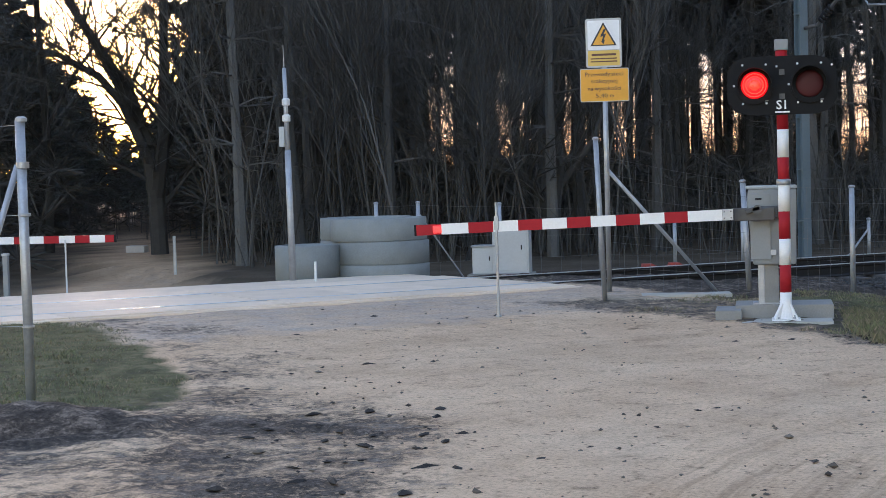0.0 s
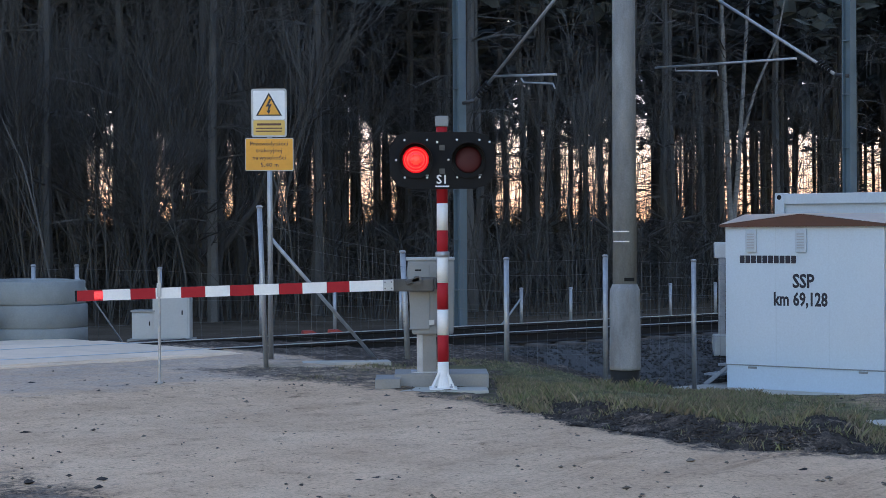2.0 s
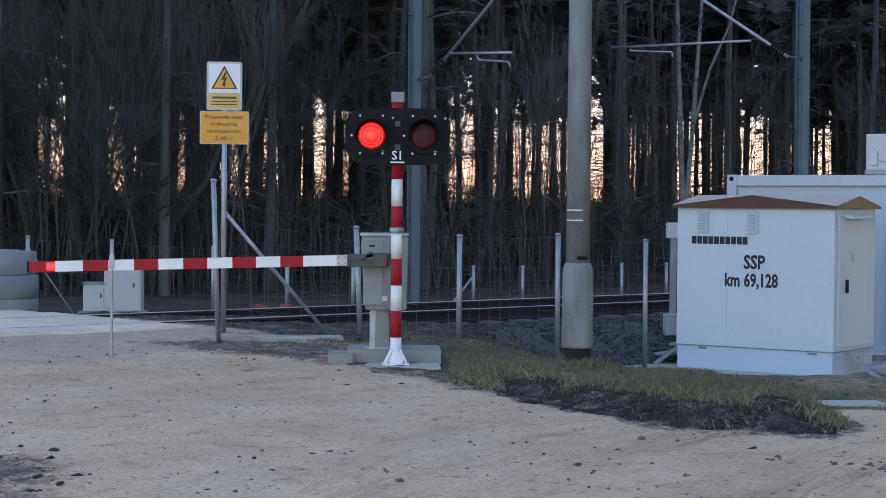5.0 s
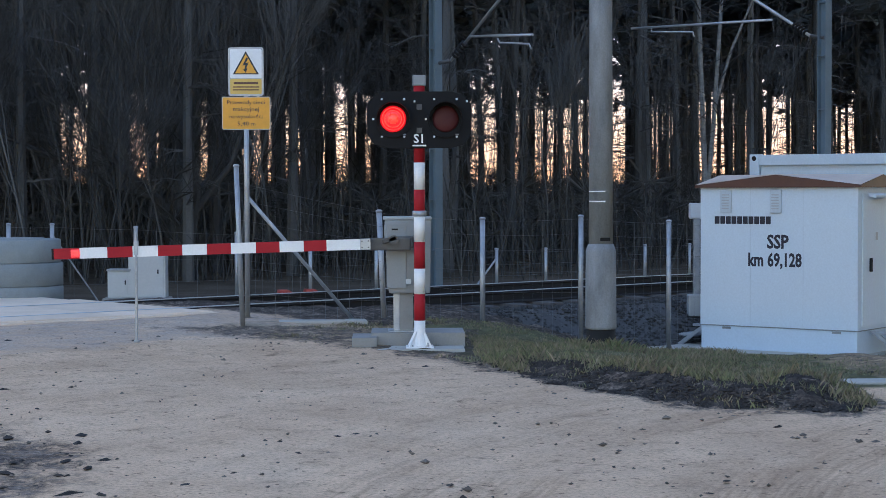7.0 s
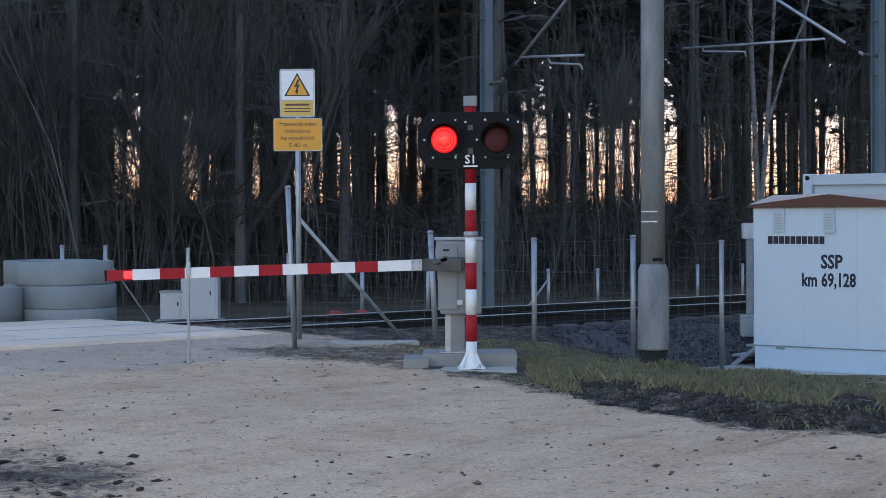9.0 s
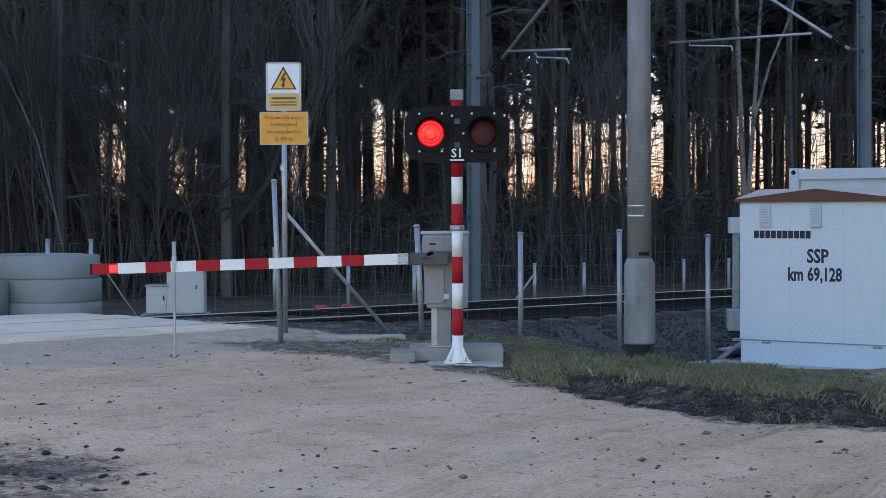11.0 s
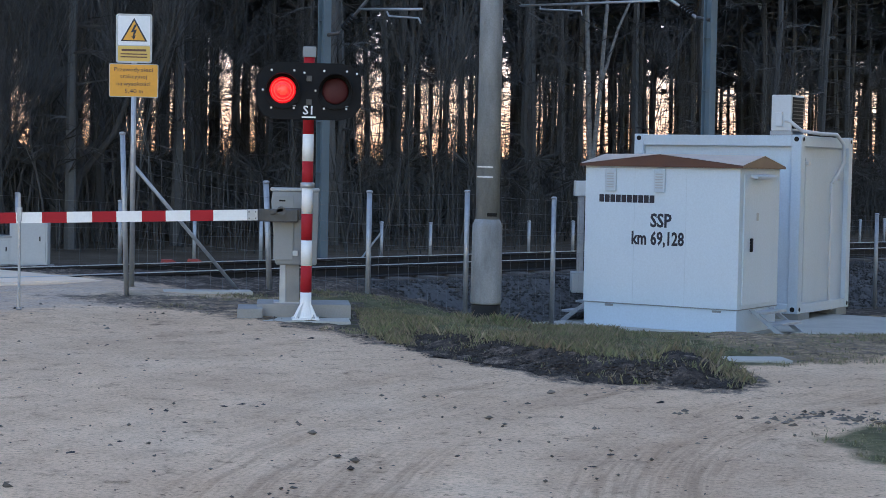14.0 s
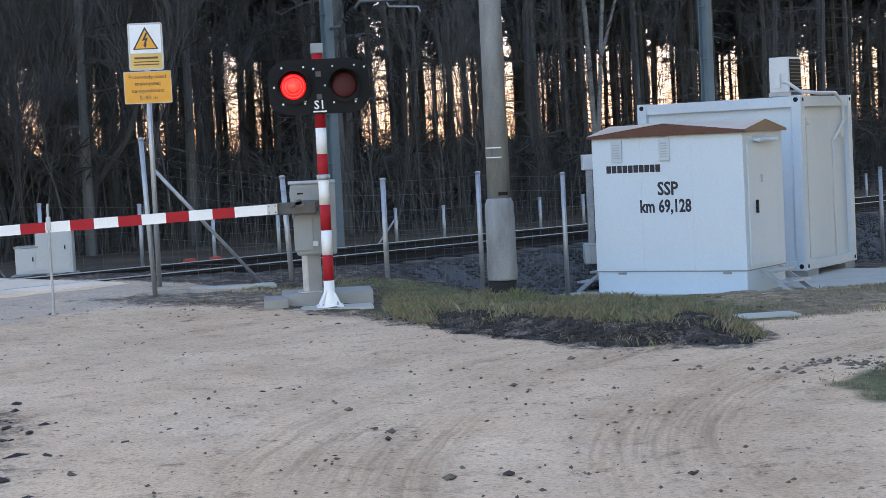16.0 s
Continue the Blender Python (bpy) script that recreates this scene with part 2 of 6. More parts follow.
def lettering(text, size, parent, m, mat, name="lettering", width=None, bold=0.0):
    """Raised lettering that faces -y in its parent's frame, centred."""
    cu = bpy.data.curves.new(name, "FONT")
    cu.body, cu.size, cu.align_x, cu.align_y = text, size, "CENTER", "CENTER"
    cu.extrude, cu.offset, cu.resolution_u = 0.0015, bold, 2
    tmp = bpy.data.objects.new(name, cu)
    scene.collection.objects.link(tmp)
    bpy.context.view_layer.update()
    me = bpy.data.meshes.new_from_object(tmp.evaluated_get(bpy.context.evaluated_depsgraph_get()))
    bpy.data.objects.remove(tmp)
    bpy.data.curves.remove(cu)
    xs = [v.co.x for v in me.vertices]
    k = width / (max(xs) - min(xs)) if width else 1.0
    me.transform(Matrix.Rotation(radians(90), 4, "X") @ Matrix.Diagonal((k, 1, 1, 1)))
    me.materials.clear()
    me.materials.append(mat)
    ob = new(name, me)
    ob.parent = parent
    ob.matrix_basis = m
    return ob


def smoothstep(a, b, v):
    v = min(max((v - a) / (b - a), 0.0), 1.0)
    return v * v * (3 - 2 * v)


# The track: a frame along the near rail (s) and away from the viewer (d).
P0, U, N = Vector((-1.40, 22.41)), Vector((0.774, 0.633)), Vector((-0.633, 0.774))
GAUGE, RAIL_Z = 1.62, 0.12
TRACK = Matrix(((U.x, N.x, 0, P0.x), (U.y, N.y, 0, P0.y), (0, 0, 1, 0), (0, 0, 0, 1)))


def on_track(s, d, z=0.0):
    return TRACK @ Vector((s, d, z))


def to_track(x, y):
    p = Vector((x, y)) - P0
    return p.dot(U), p.dot(N)


PATH_AZ = radians(-20)      # the forest road leads away along this line


def inside(x, y, poly):
    hit = False
    for (x1, y1), (x2, y2) in zip(poly, poly[1:] + poly[:1]):
        if (y1 > y) != (y2 > y) and x < (x2 - x1) * (y - y1) / (y2 - y1) + x1:
            hit = not hit
    return hit


def edge_distance(x, y, poly):
    best = 1e9
    for (x1, y1), (x2, y2) in zip(poly, poly[1:] + poly[:1]):
        dx, dy = x2 - x1, y2 - y1
        k = min(max(((x - x1) * dx + (y - y1) * dy) / (dx * dx + dy * dy), 0), 1)
        best = min(best, math.hypot(x - x1 - k * dx, y - y1 - k * dy))
    return best if inside(x, y, poly) else -best


VERGE = [(-2.5, 18.7), (-1.7, 18.0), (-0.8, 17.2), (0.5, 16.2), (1.28, 14.0), (2.13, 12.4), (3.03, 11.9), (3.6, 13.2), (5.0, 13.9), (12, 19), (40, 40), (30, 48), (0, 21.5)]
LEFTLAWN = [(-6.9, 17.6), (-5.4, 15.4), (-4.6, 14.0), (-3.75, 12.0), (-3.6, 11.1), (-4.0, 10.5), (-14, 8.5), (-16, 13), (-10, 15.2)]
RIGHTLAWN = [(3.75, 10.75), (2.98, 9.9), (2.95, 8.8), (4.2, 7.0), (12, 3), (16, 12), (8, 12.3)]


def ground_z(x, y):
    s, d = to_track(x, y)
    z = -0.65 * smoothstep(15.6, 22.0, y) * smoothstep(0.4, 3.9, x)
    rise = smoothstep(-6.5, -1.6, d) * (1 - smoothstep(-0.8, 2.0, s))
    z = z + rise * (0.09 - z)
    far = smoothstep(1.8, 6.0, d)
    z += far * (-0.12 - z) if s > -2 else far * (-0.30 - z)
    if d > 9:
        z += 0.9 * smoothstep(9, 60, d) * noise.noise((x * 0.03, y * 0.03, 4))
    # bank of grass by the signal, and a ridge of thrown-up soil by the corner post
    if 0.6 < x < 3.7 and 11.5 < y < 18.5:
        e = edge_distance(x, y, VERGE) + 0.12 * noise.noise((x * 1.7, y * 1.7, 21))
        z += 0.10 * smoothstep(0.02, 0.5, e) * (1 - smoothstep(0.6, 2.0, e)) * smoothstep(0.7, 1.7, x) * (1 - smoothstep(2.9, 3.6, x))
    e = ((x + 4.6) / 1.3) ** 2 + ((y - 10.4) / 0.55) ** 2
    z += 0.13 * max(0.0, 1 - e)
    return z
# ---------------------------------------------------------------- ground


def front_soil(x, y):
    """Bare dark soil just inside the front edge of the verge."""
    if not (0.3 < x < 3.6 and 11.3 < y < 16.2):
        return 0.0
    e = edge_distance(x, y, VERGE) + 0.2 * noise.noise((x * 2, y * 2, 8))
    return 1.5 * smoothstep(-0.12, 0.08, e) * (1 - smoothstep(0.08 + 0.13 * x, 0.3 + 0.2 * x, e)) * smoothstep(0.7, 1.4, x) * (1 - smoothstep(3.0, 3.5, x))


def surface(x, y):
    """How much grass, dark soil, grit and forest floor lie at a place."""
    wob = 0.35 * noise.noise((x * 1.3, y * 1.3, 2)) + 0.15 * noise.noise((x * 4, y * 4, 7))
    s, d = to_track(x, y)
    grass = smoothstep(-0.1, 0.35, max(edge_distance(x, y, VERGE), edge_distance(x, y, LEFTLAWN), edge_distance(x, y, RIGHTLAWN)) + wob * 0.6)
    thin = noise.noise((x * 0.9, y * 0.9, 11)) * 0.5 + 0.5
    soil = front_soil(x, y)
    soil = max(soil, 1.5 * max(0, 1 - (((x + 4.9) / 1.9) ** 2 + ((y - 10.0) / 0.8) ** 2)))
    soil = max(soil, 0.64 * max(0, 1 - (((x + 2.9) / 1.9) ** 2 + ((y - 9.4 + 0.25 * (x + 2.7)) / 3.2) ** 2)) * (0.35 + 1.1 * thin))
    out = -edge_distance(x, y, LEFTLAWN)
    if 0 < out < 1.6 and x > -7 and y > 9:
        soil = max(soil, (0.15 + 0.45 * thin) * (1 - smoothstep(0.5, 1.6, out)))
    soil = min(max(soil + wob * 0.5 * min(soil * 3, 1), 0), 1)
    if s > -1.6 and -3.8 < d < 3.0:
        soil = max(soil, smoothstep(-1.6, -0.6, s) * smoothstep(-3.8, -3.0, d))
    if x > 5.0 and y < 24:
        soil = max(soil, 0.5 * smoothstep(5, 8, x) * thin)
    grit = smoothstep(-4.6, -3.0, d + wob) * (1 - smoothstep(-2.0, 1.2, s)) * 0.4
    wood = smoothstep(2.6, 3.6, d + wob)
    lat, along = x * math.cos(PATH_AZ) - y * math.sin(PATH_AZ), x * math.sin(PATH_AZ) + y * math.cos(PATH_AZ)
    wood *= 1 - 0.75 * (1 - smoothstep(0.7, 1.5, abs(lat - 0.5 + 0.9 * noise.noise((along * 0.12, 1, 1)) + wob))) * smoothstep(20, 25, along) * (1 - smoothstep(50, 70, along))
    if 0.0 < x < 3.5 and 11 < y < 17:
        e = edge_distance(x, y, VERGE) + wob * 0.5
        soil = max(soil, 0.5 * smoothstep(-0.45, -0.05, e) * (1 - smoothstep(0.3, 0.8, e)))
    if -3.2 < x < 0.9 and 15.8 < y < 19:
        soil = max(soil, 0.5 * smoothstep(-0.5, 0.3, edge_distance(x, y, VERGE) + wob))
    if x > 3.2 and y > 12:
        patch = smoothstep(3.2, 4.2, x)
        grass *= 1 - 0.5 * patch
        soil = max(soil, 0.42 * patch * smoothstep(0.0, 0.4, edge_distance(x, y, VERGE)))
    grass *= 1 - 0.65 * (1 - smoothstep(-0.2, 0.6, x)) * smoothstep(16.5, 17.5, y)
    return grass * (0.55 + 0.45 * thin) * (1 - wood), soil * (1 - wood), grit * (1 - wood), wood


def axis(stops):
    out = []
    for a, b, step in stops:
        out += list(np.arange(a, b - step * 0.4, step))
    return out + [stops[-1][1]]


xs = axis([(-900, -300, 200), (-300, -60, 40), (-60, -20, 5), (-20, -9, 0.8), (-9, -5, 0.16), (-5, 5, 0.07), (5, 10, 0.16), (10, 24, 0.8), (24, 60, 5), (60, 300, 40), (300, 900, 200)])
ys = axis([(-900, -300, 200), (-300, -40, 40), (-40, -4, 6), (-4, 6, 0.8), (6, 14, 0.07), (14, 27, 0.15), (27, 45, 0.8), (45, 90, 5), (90, 300, 35), (300, 1500, 300)])
verts, masks, wheels = [], [], []
for y in ys:
    for x in xs:
        z = ground_z(x, y)
        near = abs(x) < 10 and 4 < y < 28
        g = so = gr = wo = wheel = 0.0
        if near or (abs(x) < 60 and -40 < y < 90):
            g, so, gr, wo = surface(x, y)
        elif to_track(x, y)[1] > 3:
            wo = 1.0
        else:
            g = 0.7
        if near:
            rut = 0.018 * noise.noise((x * 0.9 + y * 0.35, y * 0.18, 3)) + 0.014 * noise.noise((x * 2.7, y * 2.2, 5))
            c = math.hypot(x - 8.5, y - 6.5)
            for r in (6.75, 7.0, 7.25, 8.2, 8.42, 8.7, 9.0):
                q = (c - r + 0.08 * noise.noise((x * 0.4, y * 0.4, r))) / 0.12
                if abs(q) < 3 and x < 6:
                    wheel = max(wheel, math.exp(-q * q * 0.6) * (0.5 + 1.0 * noise.noise((x * 0.5, y * 0.5, r))) * (1 - smoothstep(12.2, 13.6, y)))
                    rut += (1 - smoothstep(12.2, 13.6, y)) * (-0.012 * math.exp(-q * q) + 0.008 * math.exp(-(abs(q) - 1.5) ** 2 * 3)) * (0.5 + noise.noise((x * 0.8, y * 0.8, r)))
            rough = (0.006 + 0.03 * so + 0.015 * g) * noise.noise((x * 5, y * 5, 9)) + (0.002 + 0.02 * so) * noise.noise((x * 8.3, y * 7.7, 1))
            z += rut + rough
        verts.append((x, y, z))
        masks.append((g, so, gr, wo))
        wheels.append(wheel)
w = len(xs)
faces = [(j * w + i, j * w + i + 1, (j + 1) * w + i + 1, (j + 1) * w + i) for j in range(len(ys) - 1) for i in range(w - 1)]
me = bpy.data.meshes.new("ground")
me.from_pydata(verts, [], faces)
attr = me.color_attributes.new("cover", "FLOAT_COLOR", "POINT")
attr.data.foreach_set("color", np.array(masks, dtype=np.float32).ravel())
worn = me.attributes.new("wheel", "FLOAT", "POINT")
worn.data.foreach_set("value", np.array(wheels, dtype=np.float32))
me.polygons.foreach_set("use_smooth", [True] * len(me.polygons))


def ground_material():
    m = bpy.data.materials.new("sandy_ground")
    m.use_nodes = True
    n, l = m.node_tree.nodes, m.node_tree.links
    b = n["Principled BSDF"]
    geo = n.new("ShaderNodeNewGeometry")
    cover = n.new("ShaderNodeVertexColor")
    cover.layer_name = "cover"
    sep = n.new("ShaderNodeSeparateColor")
    l.new(cover.outputs["Color"], sep.inputs["Color"])

    def tex(scale, detail=5, rough=0.6, stretch=None):
        t = n.new("ShaderNodeTexNoise")
        t.inputs["Scale"].default_value, t.inputs["Detail"].default_value, t.inputs["Roughness"].default_value = scale, detail, rough
        if stretch:
            mp = n.new("ShaderNodeMapping")
            mp.inputs["Scale"].default_value, mp.inputs["Rotation"].default_value = stretch, (0, 0, radians(32))
            l.new(geo.outputs["Position"], mp.inputs["Vector"])
            l.new(mp.outputs["Vector"], t.inputs["Vector"])
        else:
            l.new(geo.outputs["Position"], t.inputs["Vector"])
        return t.outputs["Fac"]

    def ramp(fac, stops):
        r = n.new("ShaderNodeValToRGB")
        while len(r.color_ramp.elements) < len(stops):
            r.color_ramp.elements.new(0.5)
        for e, (p, c) in zip(r.color_ramp.elements, stops):
            e.position, e.color = p, (*c, 1)
        l.new(fac, r.inputs["Fac"])
        return r.outputs["Color"]

    def mix(a, c, fac, kind="MIX"):
        x = n.new("ShaderNodeMix")
        x.data_type, x.blend_type = "RGBA", kind
        l.new(a, x.inputs["A"])
        l.new(c, x.inputs["B"])
        if isinstance(fac, float):
            x.inputs["Factor"].default_value = fac
        else:
            l.new(fac, x.inputs["Factor"])
        return x.outputs["Result"]

    def sharpen(mask, detail, low=0.25, high=0.6, amp=0.5):
        a = n.new("ShaderNodeMath")
        a.operation = "MULTIPLY_ADD"
        l.new(detail, a.inputs[0])
        a.inputs[1].default_value = amp
        l.new(mask, a.inputs[2])
        r = n.new("ShaderNodeMapRange")
        r.inputs["From Min"].default_value, r.inputs["From Max"].default_value = low + amp / 2, high + amp / 2
        l.new(a.outputs[0], r.inputs["Value"])
        return r.outputs[0]

    sand = ramp(tex(0.7, 6, 0.7), [(0.3, (0.54, 0.365, 0.228)), (0.5, (0.645, 0.45, 0.288)), (0.7, (0.73, 0.53, 0.352))])
    # marks of turning wheels run in arcs round one point
    off, dist, split, turn_, join = (n.new(k) for k in ("ShaderNodeVectorMath", "ShaderNodeVectorMath", "ShaderNodeSeparateXYZ", "ShaderNodeMath", "ShaderNodeCombineXYZ"))
    off.operation, dist.operation, turn_.operation = "SUBTRACT", "LENGTH", "ARCTAN2"
    off.inputs[1].default_value = (8.5, 6.5, 0)
    flat = n.new("ShaderNodeVectorMath")
    flat.operation = "MULTIPLY"
    flat.inputs[1].default_value = (1, 1, 0)
    l.new(geo.outputs["Position"], flat.inputs[0])
    l.new(flat.outputs["Vector"], off.inputs[0])
    l.new(off.outputs["Vector"], dist.inputs[0])
    l.new(off.outputs["Vector"], split.inputs[0])
    l.new(split.outputs["Y"], turn_.inputs[0])
    l.new(split.outputs["X"], turn_.inputs[1])
    l.new(dist.outputs["Value"], join.inputs["X"])
    l.new(turn_.outputs[0], join.inputs["Y"])

    def arcs(across, along, detail=4, rough=0.6):
        mp, t = n.new("ShaderNodeMapping"), n.new("ShaderNodeTexNoise")
        mp.inputs["Scale"].default_value = (across, along, 1)
        l.new(join.outputs[0], mp.inputs["Vector"])
        l.new(mp.outputs["Vector"], t.inputs["Vector"])
        t.inputs["Scale"].default_value, t.inputs["Detail"].default_value, t.inputs["Roughness"].default_value = 1.0, detail, rough
        return t.outputs["Fac"]

    sand = mix(sand, ramp(arcs(1.3, 2.2), [(0.34, (0.78, 0.76, 0.74)), (0.5, (1, 1, 1)), (0.66, (1.1, 1.1, 1.1))]), 0.5, "MULTIPLY")
    sand = mix(sand, ramp(arcs(7.0, 3.0, 5, 0.7), [(0.36, (0.80, 0.78, 0.76)), (0.5, (1, 1, 1)), (0.64, (1.08, 1.08, 1.08))]), 0.3, "MULTIPLY")
    grain = ramp(tex(38, 5, 0.8), [(0.34, (0.58, 0.56, 0.54)), (0.5, (1, 1, 1)), (0.66, (1.16, 1.16, 1.16))])
    sand = mix(sand, grain, 0.9, "MULTIPLY")
    specks = ramp(tex(13, 4, 0.7), [(0.33, (0.25, 0.23, 0.21)), (0.39, (1, 1, 1))])
    sand = mix(sand, specks, 0.85, "MULTIPLY")
    flecks = ramp(tex(3.4, 7, 0.8), [(0.32, (0.28, 0.26, 0.24)), (0.39, (0.78, 0.77, 0.76)), (0.46, (1, 1, 1))])
    sand = mix(sand, flecks, 0.9, "MULTIPLY")
    wheel = n.new("ShaderNodeAttribute")
    wheel.attribute_name = "wheel"
    tread = ramp(arcs(26.0, 5.0, 3, 0.6), [(0.38, (0.74, 0.71, 0.68)), (0.5, (0.88, 0.86, 0.84)), (0.62, (1.0, 0.99, 0.98))])
    lanes = ramp(wheel.outputs["Fac"], [(0.05, (0, 0, 0)), (0.6, (1, 1, 1))])
    sand = mix(sand, mix(sand, tread, 1.0, "MULTIPLY"), lanes)
    dirt = mix(ramp(tex(4, 6, 0.8), [(0.3, (0.022, 0.019, 0.016)), (0.5, (0.068, 0.053, 0.042)), (0.68, (0.25, 0.20, 0.16))]), ramp(tex(24, 4, 0.75), [(0.35, (0.3, 0.29, 0.28)), (0.5, (1, 1, 1)), (0.66, (2.0, 1.97, 1.93))]), 0.8, "MULTIPLY")
    grit = ramp(tex(26, 4, 0.8), [(0.3, (0.17, 0.155, 0.14)), (0.5, (0.33, 0.30, 0.275)), (0.7, (0.52, 0.49, 0.455))])
    turf = ramp(tex(3.2, 7, 0.85), [(0.32, (0.04, 0.035, 0.022)), (0.5, (0.10, 0.098, 0.045)), (0.68, (0.21, 0.17, 0.095))])
    floor = ramp(tex(0.8, 6, 0.75), [(0.3, (0.045, 0.036, 0.026)), (0.5, (0.075, 0.058, 0.04)), (0.7, (0.12, 0.095, 0.07))])
    color = mix(sand, grit, sharpen(sep.outputs["Blue"], tex(3, 5, 0.7)))
    color = mix(color, turf, sharpen(sep.outputs["Red"], tex(6, 5, 0.7), 0.2, 0.55))
    color = mix(color, dirt, sharpen(sep.outputs["Green"], tex(8, 8, 0.8), 0.3, 0.55, 1.6))
    color = mix(color, floor, cover.outputs["Alpha"])
    l.new(color, b.inputs["Base Color"])
    b.inputs["Roughness"].default_value = 0.95
    b.inputs["Specular IOR Level"].default_value = 0.2
    bp, bp2 = n.new("ShaderNodeBump"), n.new("ShaderNodeBump")
    bp.inputs["Strength"].default_value, bp.inputs["Distance"].default_value = 0.5, 0.03
    l.new(tex(9, 6, 0.75), bp.inputs["Height"])
    bp2.inputs["Strength"].default_value, bp2.inputs["Distance"].default_value = 0.25, 0.006
    l.new(tex(70, 3, 0.7), bp2.inputs["Height"])
    l.new(bp.outputs["Normal"], bp2.inputs["Normal"])
    l.new(bp2.outputs["Normal"], b.inputs["Normal"])
    return m


me.materials.append(ground_material())
tagged(new("ground", me), "pale rutted sand road with grass verges and dark soil", "ground", kind="structure")

# ---------------------------------------------------------------- track and crossing
track = base("railway_track", TRACK, "single railway track with rusty rails on concrete sleepers", "track")
RAIL = [(-0.075, 0), (0.075, 0), (0.075, 0.012), (0.012, 0.03), (0.010, 0.115), (0.036, 0.128), (0.036, 0.155), (-0.036, 0.155), (-0.036, 0.128), (-0.010, 0.115), (-0.012, 0.03), (-0.075, 0.012)]
for d in (0, GAUGE):
    bm = bmesh.new()
    a = [bm.verts.new((-60, d + y, RAIL_Z - 0.16 + z)) for y, z in RAIL]
    b = [bm.verts.new((160, d + y, RAIL_Z - 0.16 + z)) for y, z in RAIL]
    for i in range(len(RAIL)):
        j = (i + 1) % len(RAIL)
        bm.faces.new((a[i], a[j], b[j], b[i]))
    rail = part("rail", bm, RAILSTEEL, track)
    bm = box(220, 0.066, 0.008, 50, d, RAIL_Z - 0.005)
    part("rail_head", bm, RAILHEAD, rail, "bright worn running surface")
mesh = None
for k in range(110):
    s = -1.0 + 0.6 * k
    if mesh is None:
        first = part("sleeper", box(0.25, 2.5, 0.14, 0, 0, 0, 0.02), SLEEPER, track)
        mesh, ob = first.data, first
    else:
        ob = new("sleeper", mesh)
        ob.parent = track
    ob.location = (s, GAUGE / 2, RAIL_Z - 0.305)

# ballast: a long bed with shoulders, and loose stones on it
bm = bmesh.new()
prof = [(-2.7, -0.75), (-2.05, -0.50), (-1.05, -0.09), (0, -0.10), (GAUGE, -0.10), (GAUGE + 1.1, -0.09), (GAUGE + 2.6, -0.5)]
rows = []
for i in range(190):
    s = -1.6 + 0.18 * i if i < 150 else 25.4 + (i - 150) * 3.4
    rows.append([bm.verts.new((s, d + 0.05 * noise.noise((s, d, 1)), z + 0.05 * noise.noise((s * 3, d * 3, 8)))) for d, z in prof])
for a, b in zip(rows, rows[1:]):
    for i in range(len(prof) - 1):
        bm.faces.new((a[i], b[i], b[i + 1], a[i + 1]))
bed = link("ballast_bed", bm, BALLAST)
bed.matrix_basis = TRACK
tagged(bed, "dark grey crushed stone ballast bed", "ballast", kind="structure")


def pebble(rng, r, flat=0.75, longer=1.0):
    """Corners of a small angular stone."""
    out = []
    for x, y, z in ((1, 0, 0), (-1, 0, 0), (0, 1, 0), (0, -1, 0), (0, 0, 1), (0, 0, -1)):
        k = r * rng.uniform(0.65, 1.25)
        out.append(Vector((x * k * longer + rng.uniform(-.3, .3) * r, y * k + rng.uniform(-.3, .3) * r, z * k * flat)))
    return out


OCTA = [(0, 2, 4), (2, 1, 4), (1, 3, 4), (3, 0, 4), (2, 0, 5), (1, 2, 5), (3, 1, 5), (0, 3, 5)]


def scatter(name, places, mat, label, category, seed, flat=0.75, longer=1.0):
    """Many small stones as one object; places: x, y, z, radius."""
    rng = random.Random(seed)
    vs, fs = [], []
    for x, y, z, r in places:
        k = len(vs)
        turn = Matrix.Rotation(rng.uniform(0, 6.28), 3, "Z")
        vs += [tuple(turn @ c + Vector((x, y, z))) for c in pebble(rng, r, flat, rng.uniform(1.0, longer))]
        fs += [tuple(k + i for i in f) for f in OCTA]
    m = bpy.data.meshes.new(name)
    m.from_pydata(vs, [], fs)
    m.materials.append(mat)
    return tagged(new(name, m), label, category, kind="stuff")


def bed_z(d):
    for (a, za), (b, zb) in zip(prof, prof[1:]):
        if a <= d <= b:
            return za + (zb - za) * (d - a) / (b - a)
    return -1.0


rng = random.Random(4)
stones = []
for _ in range(23000):
    s, d = rng.uniform(-1.5, 15), rng.uniform(-2.5, 2.4)
    p = on_track(s, d)
    stones.append((p.x, p.y, bed_z(d) + rng.uniform(-0.005, 0.02), rng.uniform(0.017, 0.036)))
scatter("ballast_stones", stones, BALLAST, "loose angular dark grey ballast stones", "ballast", 6)

crossing = base("road_crossing", TRACK, "level crossing of pale concrete panels between the rails", "crossing", kind="structure")
mesh = {}
for row, (d0, d1) in enumerate(((-0.72, -0.07), (0.07, GAUGE - 0.07), (GAUGE + 0.07, GAUGE + 0.75))):
    for k in range(11):
        if row not in mesh:
            ob = part("panel", box(1.19, d1 - d0, 0.2, 0, 0, -0.2, 0.012), PANELCONC, crossing)
            mesh[row] = ob.data
        else:
            ob = new("panel", mesh[row])
            ob.parent = crossing
        ob.location = (-2.05 - 1.2 * k, (d0 + d1) / 2, RAIL_Z + 0.002 * ((k * 7) % 3))
apron = part("apron", box(13.2, 1.1, 0.22, -8.05, GAUGE + 1.32, RAIL_Z - 0.235, 0.02), PANELCONC, crossing, "concrete road strip behind the panels")
